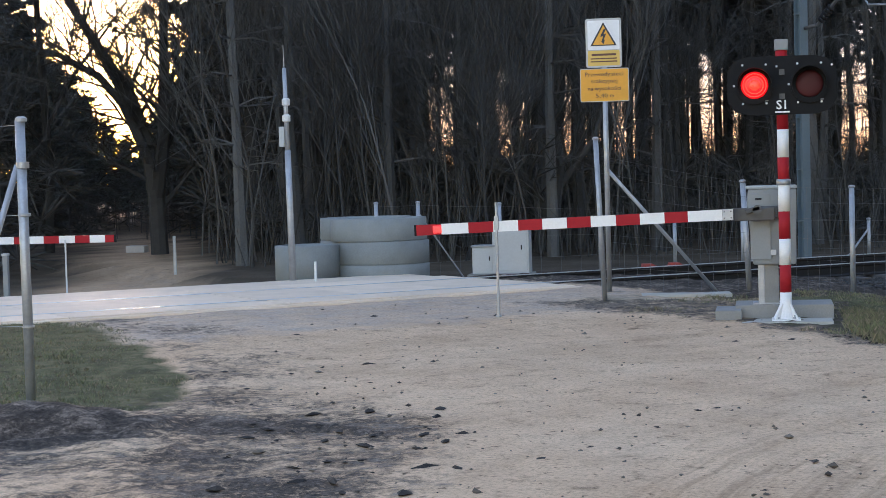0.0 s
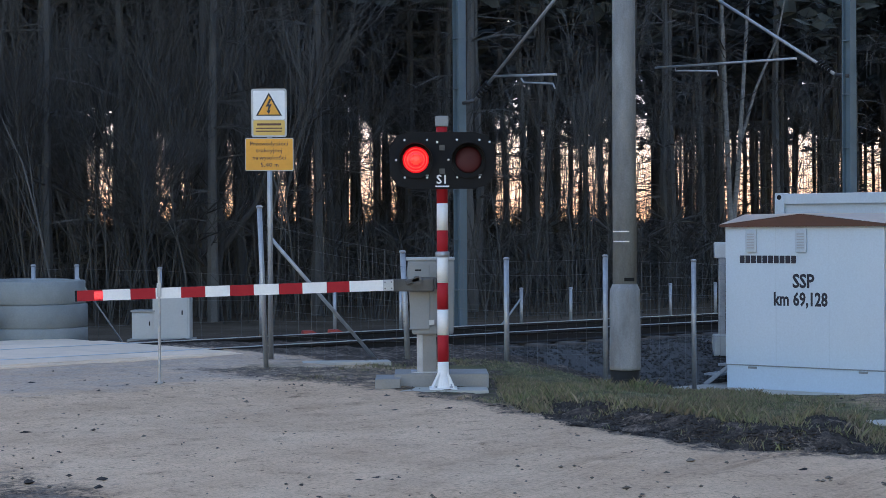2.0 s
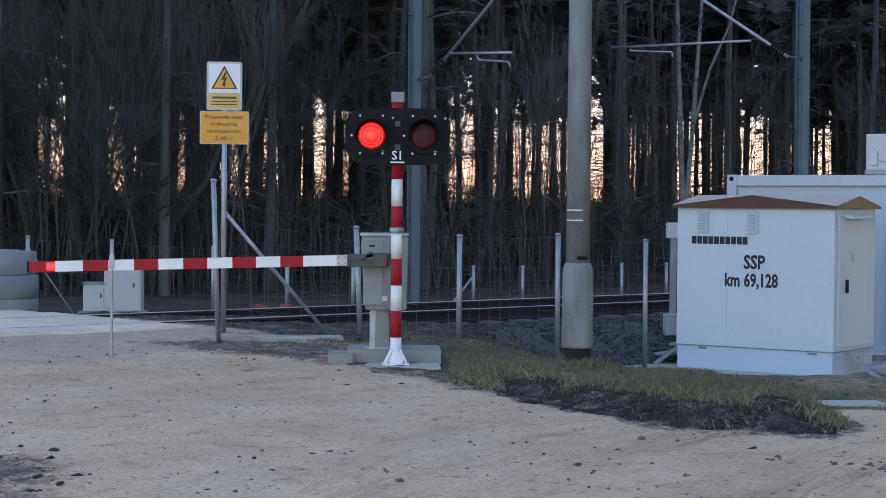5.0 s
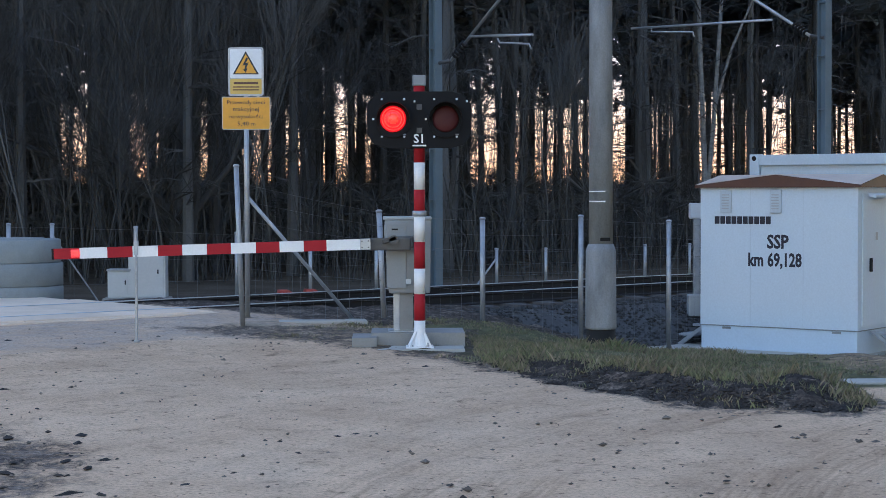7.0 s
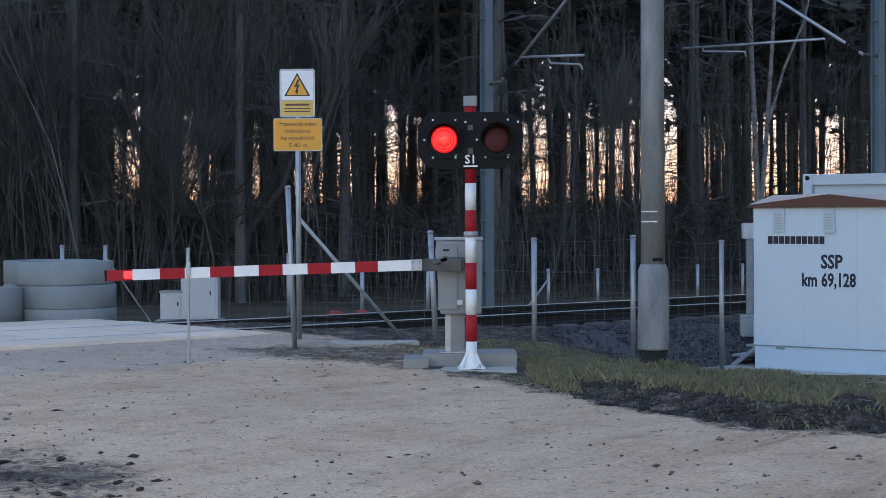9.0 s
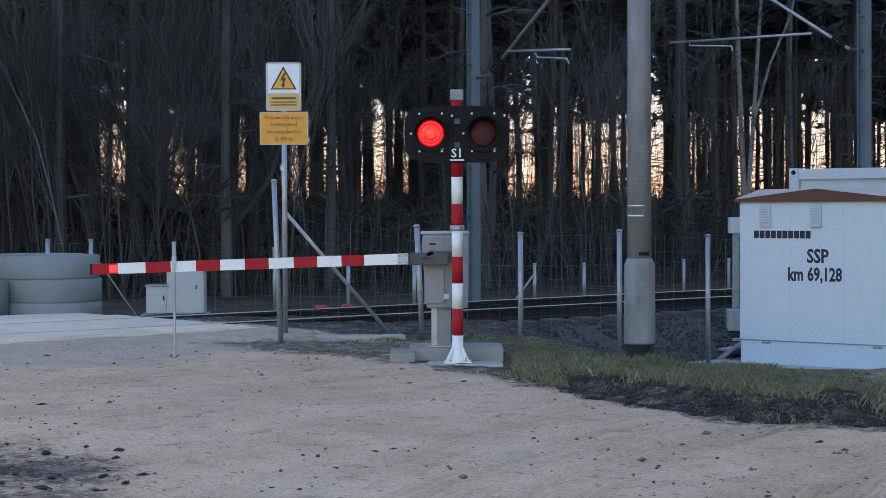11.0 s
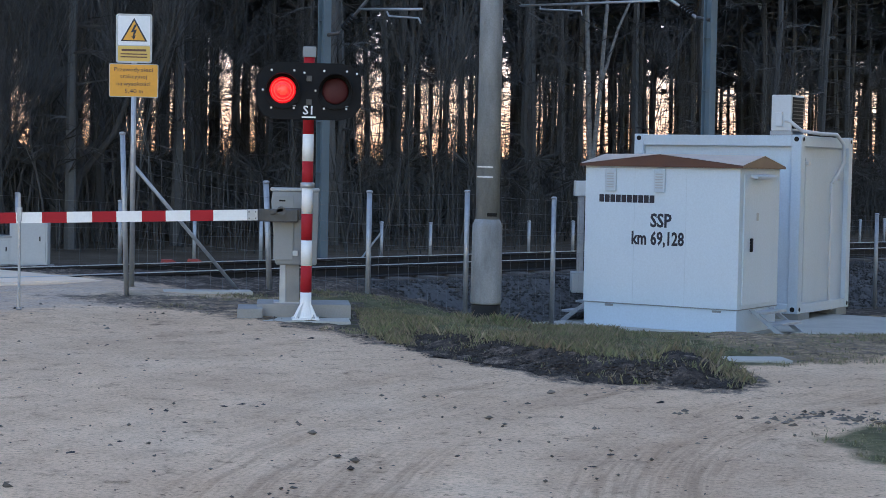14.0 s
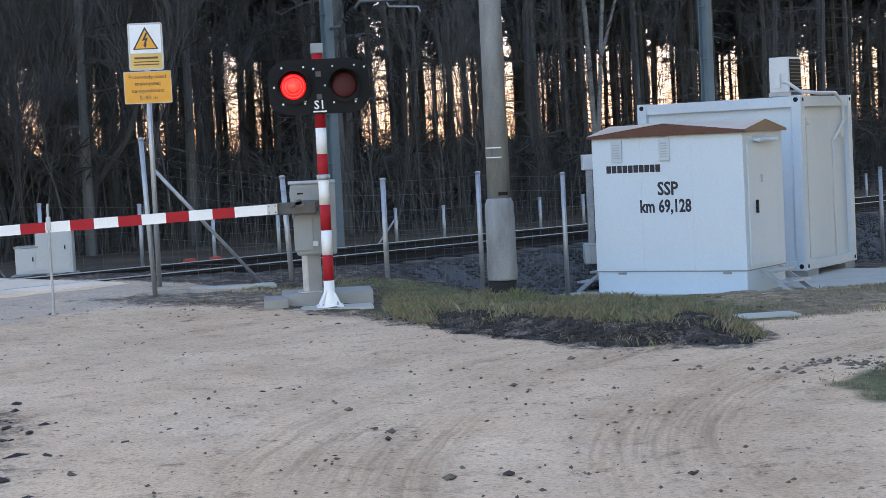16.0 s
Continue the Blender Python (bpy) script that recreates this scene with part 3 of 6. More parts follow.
part("kerb_strip", box(13.2, 0.12, 0.2, -8.05, -0.80, RAIL_Z - 0.21, 0.01), PANELCONC, crossing)
# ---------------------------------------------------------------- signal with two lamps
def build_signal():
    top = base("warning_signal", pose(0.262, 17.0, 0.02), "red and white striped post with black board and one lit lamp", "signal")
    bands = [(0.0, 0.255, BOOMWHITE), (0.255, 0.505, BOOMRED), (0.505, 0.745, BOOMWHITE), (0.745, 0.995, BOOMRED), (0.995, 1.262, BOOMWHITE),
             (1.262, 1.488, BOOMRED), (1.488, 1.742, BOOMWHITE), (1.742, 2.46, BOOMRED)]
    for z0, z1, m in bands:
        part("band", tube([(0, 0, z0), (0, 0, z1)], 0.053, 20), m, top, "white band" if m is BOOMWHITE else "red band", True)
    part("collar", lathe([(0.054, 1.235), (0.066, 1.24), (0.066, 1.285), (0.054, 1.29)], 20), GALV, top, "grey clamp collar", True)
    foot = bmesh.new()
    lathe([(0.054, 0.13), (0.085, 0.03), (0.088, 0.012)], 20, foot)
    for k in range(4):
        rot = Matrix.Rotation(radians(45 + 90 * k), 4, "Z")
        prism([(0.05, 0.012), (0.15, 0.012), (0.052, 0.16)], 0.012, foot, rot)
    box(0.26, 0.26, 0.014, 0, 0, 0, 0.004, foot)
    part("foot_flange", foot, BOOMWHITE, top)
    for k in range(4):
        a = radians(45 + 90 * k)
        part("bolt", lathe([(0.016, 0.014), (0.016, 0.03), (0.009, 0.031), (0.009, 0.05)], 8, None, Matrix.Translation((0.15 * math.cos(a) * 0.72, 0.15 * math.sin(a) * 0.72, 0))), GALV, top)
    part("cap", box(0.125, 0.12, 0.10, 0, 0, 2.46, 0.012), GREYPAINT, top, "grey cap box")
    # board with chamfered ends
    zc = 2.135
    outline = [(-0.30, 0.27), (0.30, 0.27), (0.42, 0.235), (0.485, 0.15), (0.49, 0.0), (0.485, -0.13), (0.42, -0.225), (0.30, -0.26), (-0.30, -0.26), (-0.42, -0.225), (-0.485, -0.13), (-0.49, 0.0), (-0.485, 0.15), (-0.42, 0.235)]
    board = part("backing_board", prism([(x, z + zc) for x, z in outline], 0.02, None, Matrix.Translation((0, -0.085, 0))), BLACK, top, "black board with cut corners")
    for side in (-1, 1):
        x = 0.245 * side
        turn = Matrix.Translation((x, -0.085, zc + 0.012)) @ Matrix.Rotation(radians(90), 4, "X")
        house = part("lamp_housing", lathe([(0.165, -0.12), (0.172, 0.0), (0.172, 0.03), (0.130, 0.034), (0.130, 0.02)], 28, None, turn), BLACK, top)
        lit = side < 0
        lens = part("lens", lathe([(0.124, 0.026), (0.118, 0.034), (0.10, 0.045), (0.05, 0.052), (0.01, 0.054)], 32, None, turn), REDLIT if lit else REDOFF, house, "lit red lens" if lit else "dark red unlit lens", True)
        if lit:
            part("glowing_centre", lathe([(0.052, 0.050), (0.045, 0.056), (0.01, 0.058)], 24, None, turn), REDCORE, house, "bright glowing centre", True)
            bm = bmesh.new()
            for r in (0.078, 0.104):
                lathe([(r - 0.004, 0.040), (r - 0.004, 0.053), (r + 0.004, 0.053), (r + 0.004, 0.040)], 32, bm, turn)
            part("lens_ring", bm, REDCORE, house)
        # hood over the upper part of the lens
        bm = bmesh.new()
        ring = []
        for k in range(21):
            a = radians(-30 + 240 * k / 20)
            depth = 0.05 + 0.15 * max(0.0, math.sin(a)) ** 0.7
            ring.append([bm.verts.new((x + r * math.cos(a), -0.10 - dd, zc + 0.012 + r * math.sin(a))) for r, dd in ((0.152, 0), (0.152, depth), (0.158, depth), (0.158, 0))])
        for a, b in zip(ring, ring[1:]):
            for i in range(4):
                bm.faces.new((a[i], a[(i + 1) % 4], b[(i + 1) % 4], b[i]))
        part("hood", bm, BLACK, house)
        for dx, dz in ((-0.105, 0.185), (0.105, 0.185), (-0.185, 0.0), (-0.105, -0.165), (0.105, -0.165), (0.2, 0.165)):
            part("bolt", lathe([(0.011, 0), (0.011, 0.012), (0.006, 0.016)], 8, None, Matrix.Translation((x + dx, -0.085, zc + 0.012 + dz)) @ Matrix.Rotation(radians(90), 4, "X")), BOOMWHITE, top)
        part("clip", box(0.055, 0.01, 0.008, x + 0.095, -0.095, zc - 0.135), GREYLIGHT, top)
    plate = part("number_plate", box(0.15, 0.006, 0.13, 0, -0.090, zc - 0.25, 0.002), BLACK, top)
    lettering("S1", 0.115, plate, pose(0, -0.096, zc - 0.175), BOOMWHITE, bold=0.002)
    part("underline", box(0.13, 0.006, 0.014, 0, -0.097, zc - 0.243), BOOMWHITE, plate)
    for z in (zc + 0.1, zc - 0.12):
        part("bracket", box(0.05, 0.09, 0.05, 0, -0.06, z), DARKMETAL, top)
    return top


build_signal()
tagged(link("mounting_slab", box(0.82, 0.42, 0.05, 0.27, 16.98, -0.03, 0.006), SLAB), "thin pale concrete slab under the signal post", "slab")
tagged(link("foundation_block", box(0.90, 0.62, 0.20, 0.25, 17.55, -0.06, 0.007), CONCRETE), "grey concrete foundation block of the barrier", "foundation")
tagged(link("foundation_block", box(0.24, 0.55, 0.17, -0.26, 17.30, -0.06, 0.007), CONCRETE), "small grey concrete block beside the barrier foundation", "foundation")


def build_barrier():
    top = base("road_barrier", pose(0.0, 17.5, 0.13), "lowered red and white barrier boom on a grey drive cabinet", "barrier")
    col = box(0.15, 0.17, 0.42, 0.13, 0, 0, 0.01)
    part("pedestal", col, CONCRETE, top)
    part("pedestal_channel", box(0.06, 0.14, 0.40, 0.045, -0.02, 0.0, 0.006), GALV, top)
    part("foot_plate", box(0.3, 0.3, 0.02, 0.11, 0, 0), GALV, top)
    # housing: taller and wider above, drawn in below
    bm = bmesh.new()
    secs = [(0.38, -0.02, 0.36, -0.13, 0.14), (0.40, -0.03, 0.37, -0.14, 0.15), (0.98, -0.075, 0.38, -0.16, 0.16), (1.08, -0.065, 0.38, -0.15, 0.16), (1.10, -0.05, 0.365, -0.13, 0.145)]
    rings = [[bm.verts.new((x, y, z)) for x, y in ((x0, y0), (x1, y0), (x1, y1), (x0, y1))] for z, x0, x1, y0, y1 in secs]
    for a, b in zip(rings, rings[1:]):
        for i in range(4):
            bm.faces.new((a[i], a[(i + 1) % 4], b[(i + 1) % 4], b[i]))
    bm.faces.new(rings[0][::-1])
    bm.faces.new(rings[-1])
    bmesh.ops.bevel(bm, geom=bm.edges[:], offset=0.006, segments=1, affect="EDGES")
    house = part("drive_housing", bm, GREYPAINT, top)
    part("door", box(0.19, 0.012, 0.62, 0.045, -0.158, 0.43, 0.006), GREYPAINT, house)
    part("vent_slot", box(0.06, 0.008, 0.015, 0.03, -0.170, 0.99, 0.002), BLACK, house)
    part("lid", box(0.47, 0.33, 0.03, 0.15, 0.005, 1.09, 0.01), GREYLIGHT, house)
    part("side_socket", box(0.05, 0.02, 0.05, 0.16, -0.165, 0.47, 0.004), CABLE, house)
    # arm bracket between the axle and the boom
    bm = box(0.40, 0.05, 0.12, -0.02, -0.30, 0.80, 0.01)
    box(0.16, 0.16, 0.11, 0.13, -0.22, 0.82, 0.012, bm)
    tube([(0.02, -0.36, 0.90), (0.02, -0.1, 0.90)], 0.045, 14, bm)
    box(0.14, 0.05, 0.045, -0.02, -0.335, 0.88, 0.008, bm, Matrix.Rotation(radians(-14), 4, "Y"))
    part("arm_bracket", bm, DARKMETAL, top)
    # the boom, in its own frame: from the root leftwards
    boom = new("boom")
    boom.parent = top
    length = 2.99
    tilt = math.atan2(-0.085, length)
    boom.matrix_basis = Matrix.Translation((-0.20, -0.42, 0.865)) @ Matrix.Rotation(tilt + radians(180), 4, "Y") @ Matrix.Rotation(radians(180), 4, "X") @ Matrix.Rotation(0, 4, "Z")
    cuts = [0.0, 0.415, 0.63, 0.858, 1.08, 1.315, 1.54, 1.772, 2.0, 2.238, 2.475, 2.735, 2.975]
    for k in range(12):
        red = k % 2 == 1
        part("stripe", box(cuts[k + 1] - cuts[k], 0.05, 0.10, (cuts[k] + cuts[k + 1]) / 2, 0, -0.05, 0.0), BOOMRED if red else BOOMWHITE, boom, "red stripe" if red else "white stripe")
    part("end_cap", box(0.022, 0.054, 0.104, 2.986, 0, -0.052, 0.006), BLACK, boom)
    part("joint_plate", box(0.10, 0.06, 0.104, 0.05, 0, -0.052, 0.004), GALV, boom)
    for k, x in enumerate((0.02, 0.08)):
        for z in (-0.03, 0.03):
            part("bolt", box(0.012, 0.066, 0.012, x, 0, z - 0.006), DARKMETAL, boom)
    # one lamp is lit at the tip, the others are off
    part("boom_lamp", box(0.085, 0.07, 0.075, 2.775, 0, -0.0375, 0.012), AMBERLIT, boom, "lit red boom lamp")
    return top


barrier = build_barrier()
rod = tube([(-2.405, 17.06, 0.09), (-2.405, 17.06, 1.16)], 0.013, 10)
box(0.04, 0.075, 0.13, -2.405, 17.07, 0.90, 0.004, rod)
lathe([(0.02, 0.075), (0.028, 0.08), (0.028, 0.095), (0.014, 0.10)], 12, rod, Matrix.Translation((-2.405, 17.06, 0)))
rod = part("support_rod", rod, GALV, None)
rod.parent = barrier
rod.matrix_parent_inverse = barrier.matrix_basis.inverted()
rod["label"] = "thin grey rod that hangs from the boom"


# ---------------------------------------------------------------- warning sign
def build_sign():
    top = base("warning_sign", pose(-1.50, 18.8, 0.18), "yellow overhead wire warning signs on a galvanised post", "sign")
    part("post", tube([(0, 0, 0), (0, 0, 2.72)], 0.027, 14), GALV, top, "", True)
    up = part("upper_plate", prism(rounded(0.365, 0.50, 0.025, 4, 0.0, 2.555), 0.004, None, Matrix.Translation((0, -0.036, 0))), GALV, top, "white plate with a yellow triangle")
    part("white_field", prism(rounded(0.325, 0.30, 0.012, 3, 0.0, 2.635), 0.003, None, Matrix.Translation((0, -0.040, 0))), SIGNWHITE, up)
    part("caption_field", prism(rounded(0.325, 0.155, 0.012, 3, 0.0, 2.40), 0.003, None, Matrix.Translation((0, -0.040, 0))), PALEYELLOW, up)
    tri = lambda k, z: [(-0.135 * k, z - 0.09 * k), (0.135 * k, z - 0.09 * k), (0.0, z + 0.15 * k)]  # noqa: E731
    part("triangle_border", prism(tri(1.0, 2.615), 0.002, None, Matrix.Translation((0, -0.043, 0))), INK, up)
    part("triangle", prism(tri(0.82, 2.610), 0.002, None, Matrix.Translation((0, -0.046, 0))), YELLOW, up)
    bolt = [(0.008, 2.70), (-0.034, 2.615), (-0.004, 2.622), (-0.016, 2.572), (-0.030, 2.578), (0.0, 2.54), (0.018, 2.588), (0.004, 2.584), (0.030, 2.648), (0.0, 2.640), (0.026, 2.69)]
    part("flash", prism([(x, z) for x, z in bolt], 0.002, None, Matrix.Translation((0, -0.049, 0))), INK, up)
    for z, wid, h in ((2.435, 0.25, 0.022), (2.395, 0.27, 0.012), (2.365, 0.27, 0.012)):
        part("caption_bar", prism(rounded(wid, h, 0.003, 2, 0, z), 0.001, None, Matrix.Translation((0, -0.042, 0))), ROOFBROWN, up)
    low = part("lower_plate", prism(rounded(0.485, 0.325, 0.012, 3, 0.0, 2.125), 0.004, None, Matrix.Translation((0, -0.036, 0))), YELLOW, top, "yellow plate with black lettering")
    part("rim", prism(rounded(0.50, 0.34, 0.014, 3, 0.0, 2.125), 0.003, None, Matrix.Translation((0, -0.031, 0))), GALV, low)
    for x, z, text, wid in ((-0.07, 2.235, "Przewody", 0.255), (0.135, 2.235, "sieci", 0.12), (0.0, 2.165, "trakcyjnej", 0.27), (-0.145, 2.09, "na", 0.055), (0.035, 2.09, "wysoko\u015bci", 0.27), (-0.03, 2.015, "5,40", 0.12), (0.075, 2.015, "m", 0.04)):
        lettering(text, 0.06, low, pose(x, -0.0395, z), INK, width=wid)
    for z in (2.03, 2.22, 2.40, 2.66):
        part("clamp", box(0.09, 0.03, 0.025, 0, -0.018, z), GALV, top)
    return top


build_sign()


# ---------------------------------------------------------------- fences
def fence_wires(points, levels, every, parent, radius=0.0019):
    """Mesh of thin wires between posts: points are x, y, foot z, top z."""
    bm = bmesh.new()
    for (xa, ya, za, ta), (xb, yb, zb, tb) in zip(points, points[1:]):
        for k in levels:
            mid = Vector(((xa + xb) / 2, (ya + yb) / 2, (za + (ta - za) * k + zb + (tb - zb) * k) / 2 - 0.012))
            tube([(xa, ya, za + (ta - za) * k), mid, (xb, yb, zb + (tb - zb) * k)], radius, 3, bm, False)
        run = math.hypot(xb - xa, yb - ya)
        cnt = max(int(run / every), 1)
        for i in range(1, cnt):
            f = i / cnt
            x, y, z, t = (a + (b - a) * f for a, b in ((xa, xb), (ya, yb), (za, zb), (ta, tb)))
            tube([(x, y, z + 0.03), (x, y, z + (t - z) * levels[-1])], radius * 0.8, 3, bm, False)
    return part("wire_mesh", bm, WIRE, parent, "thin sagging wire mesh")


def fence_post(x, y, z0, z1, parent, r=0.03, lean=(0, 0), name="fence_post", mat=None):
    bm = tube([(x, y, z0 - 0.1), (x + lean[0], y + lean[1], z1)], r, 12)
    lathe([(r, -0.01), (r + 0.006, -0.008), (r + 0.006, 0.012), (r * 0.6, 0.022)], 12, bm, Matrix.Translation((x + lean[0], y + lean[1], z1)))
    return part(name, bm, mat or GALV, parent, "", True)


near_fence = base("wire_fence", pose(0, 0, 0), "wire mesh fence on galvanised round posts beside the track", "fence")
NEAR = [(-0.08, 20.13, 0.02, 1.27), (1.06, 21.06, -0.20, 1.17), (2.32, 22.09, -0.32, 1.18), (3.56, 23.11, -0.47, 1.10), (5.0, 24.29, -0.5, 1.02), (6.5, 25.51, -0.52, 0.97), (8.0, 26.74, -0.54, 0.91), (9.52, 27.98, -0.56, 0.85), (11.1, 29.28, -0.56, 0.82), (12.8, 30.67, -0.56, 0.80), (14.6, 32.1, -0.56, 0.80), (16.6, 33.8, -0.56, 0.80)]
for k, (x, y, z, t) in enumerate(NEAR):
    fence_post(x, y, z, t, near_fence, 0.032, (-0.06, 0) if k == 0 else (0, 0))
fence_wires([(-1.62, 18.9, 0.14, 1.62)] + NEAR, (0.03, 0.2, 0.38, 0.55, 0.72, 0.86, 0.98), 0.16, near_fence)
fence_post(-1.56, 18.92, 0.16, 1.76, near_fence, 0.027, (-0.06, 0), "corner_post")
part("brace", tube([(-1.50, 18.95, 1.43), (-0.40, 19.86, 0.05)], 0.02, 10), GALV, near_fence, "slanting brace tube", True)

far_fence = base("wire_fence", pose(0, 0, 0), "low wire fence on grey posts beyond the track", "fence")
FARL = [(-5.3, 25.16, -0.2, 1.05), (-4.78, 25.59, -0.2, 1.04), (-3.73, 26.45, -0.15, 0.98), (-2.36, 27.57, -0.15, 0.87), (-1.28, 28.45, -0.15, 0.64), (-0.25, 29.3, -0.15, 0.62), (0.8, 30.1, -0.15, 0.55), (1.8, 30.97, -0.15, 0.50), (2.71, 31.72, -0.15, 0.48), (4.69, 33.33, -0.15, 0.49), (5.65, 34.11, -0.15, 0.48), (7.6, 35.7, -0.15, 0.47), (9.5, 37.25, -0.15, 0.46), (11.4, 38.8, -0.15, 0.45), (13.38, 40.44, -0.15, 0.44), (14.18, 41.1, -0.15, 0.45), (16.2, 42.8, -0.15, 0.45)]
for x, y, z, t in FARL:
    fence_post(x, y, z, t, far_fence, 0.03)
fence_wires(FARL, (0.3, 0.6, 0.97), 0.3, far_fence, 0.0025)
part("brace", tube([(1.8, 30.97, 0.34), (1.45, 30.68, -0.1)], 0.018, 8), GALV, far_fence)
part("brace", tube([(-4.78, 25.59, 0.9), (-4.2, 26.06, -0.1)], 0.012, 8), GALV, far_fence)

corner = base("corner_post", pose(-4.62, 11.2, 0.0), "galvanised fence corner post with a slanting brace", "fence post")
part("post", tube([(0, 0, -0.1), (-0.01, 0, 1.86)], 0.032, 14), GALV, corner, "", True)
part("cap", lathe([(0.032, 1.85), (0.038, 1.852), (0.038, 1.875), (0.02, 1.885)], 14), GALV, corner)
part("clamp", lathe([(0.033, 1.55), (0.042, 1.553), (0.042, 1.59), (0.033, 1.593)], 14), GALV, corner)
part("clamp", lathe([(0.033, 1.24), (0.042, 1.243), (0.042, 1.26), (0.033, 1.263)], 14), GALV, corner)
part("clamp", lathe([(0.033, 0.52), (0.04, 0.523), (0.04, 0.535), (0.033, 0.538)], 14), GALV, corner)
part("brace", tube([(-0.035, 0, 1.57), (-0.42, 0.05, 0.55), (-0.62, 0.07, 0.0)], 0.021, 10), GALV, corner, "", True)
bm = bmesh.new()
for z0, z1 in ((1.83, 1.80), (1.25, 1.24), (0.53, 0.5)):
    tube([(0, 0, z0), (-2.5, 0.5, z0 - 0.05), (-6, 1.2, z1)], 0.0025, 4, bm)
part("wire", bm, GALV, corner)


# ---------------------------------------------------------------- concrete pole by the verge
def build_pole():
    top = base("concrete_pole", pose(2.10, 18.08, -0.13), "tall round grey concrete pole in a thicker sleeve", "pole")
    part("foot", tube([(0, 0, -0.15), (0, 0, 0.26)], 0.146, 28), BITUMEN, top, "black bitumen coated foot", True)
    part("sleeve", lathe([(0.155, 0.235), (0.158, 0.26), (0.152, 1.0), (0.150, 1.03), (0.128, 1.085), (0.122, 1.09)], 32), POLECONC, top, "", True)
    part("shaft", tube([(0, 0, 1.0), (0, 0, 4.0), (0, 0, 9.0)], [0.122, 0.113, 0.095], 32), POLECONC, top, "", True)
    part("tag", box(0.10, 0.012, 0.035, 0.03, -0.122, 1.12, 0.003), BLACK, top, "small dark tag")
    for z in (1.51, 1.61):                              # two painted lines, bent round the shaft
        bm = bmesh.new()
        rows = []
        for k in range(10):
            a = radians(-165 + 10 * k)
            rows.append([bm.verts.new((r * math.cos(a), r * math.sin(a), z + h)) for r, h in ((0.1205, 0), (0.1235, 0), (0.1235, 0.012), (0.1205, 0.012))])
        for p, q in zip(rows, rows[1:]):
            for i in range(4):
                bm.faces.new((p[i], q[i], q[(i + 1) % 4], p[(i + 1) % 4]))
        part("paint_mark", bm, BOOMWHITE, top, "white painted line")
    return top


build_pole()

# ---------------------------------------------------------------- cabinet, container and their slab
FACE, SIDE = Vector((-0.785, 0.62)), Vector((0.62, 0.785))


def yard(x, y, z):
    """A frame whose x runs along the long face to the right, y into the depth, with its origin at the near right corner."""
    return Matrix(((-FACE.x, SIDE.x, 0, x), (-FACE.y, SIDE.y, 0, y), (0, 0, 1, z), (0, 0, 0, 1)))


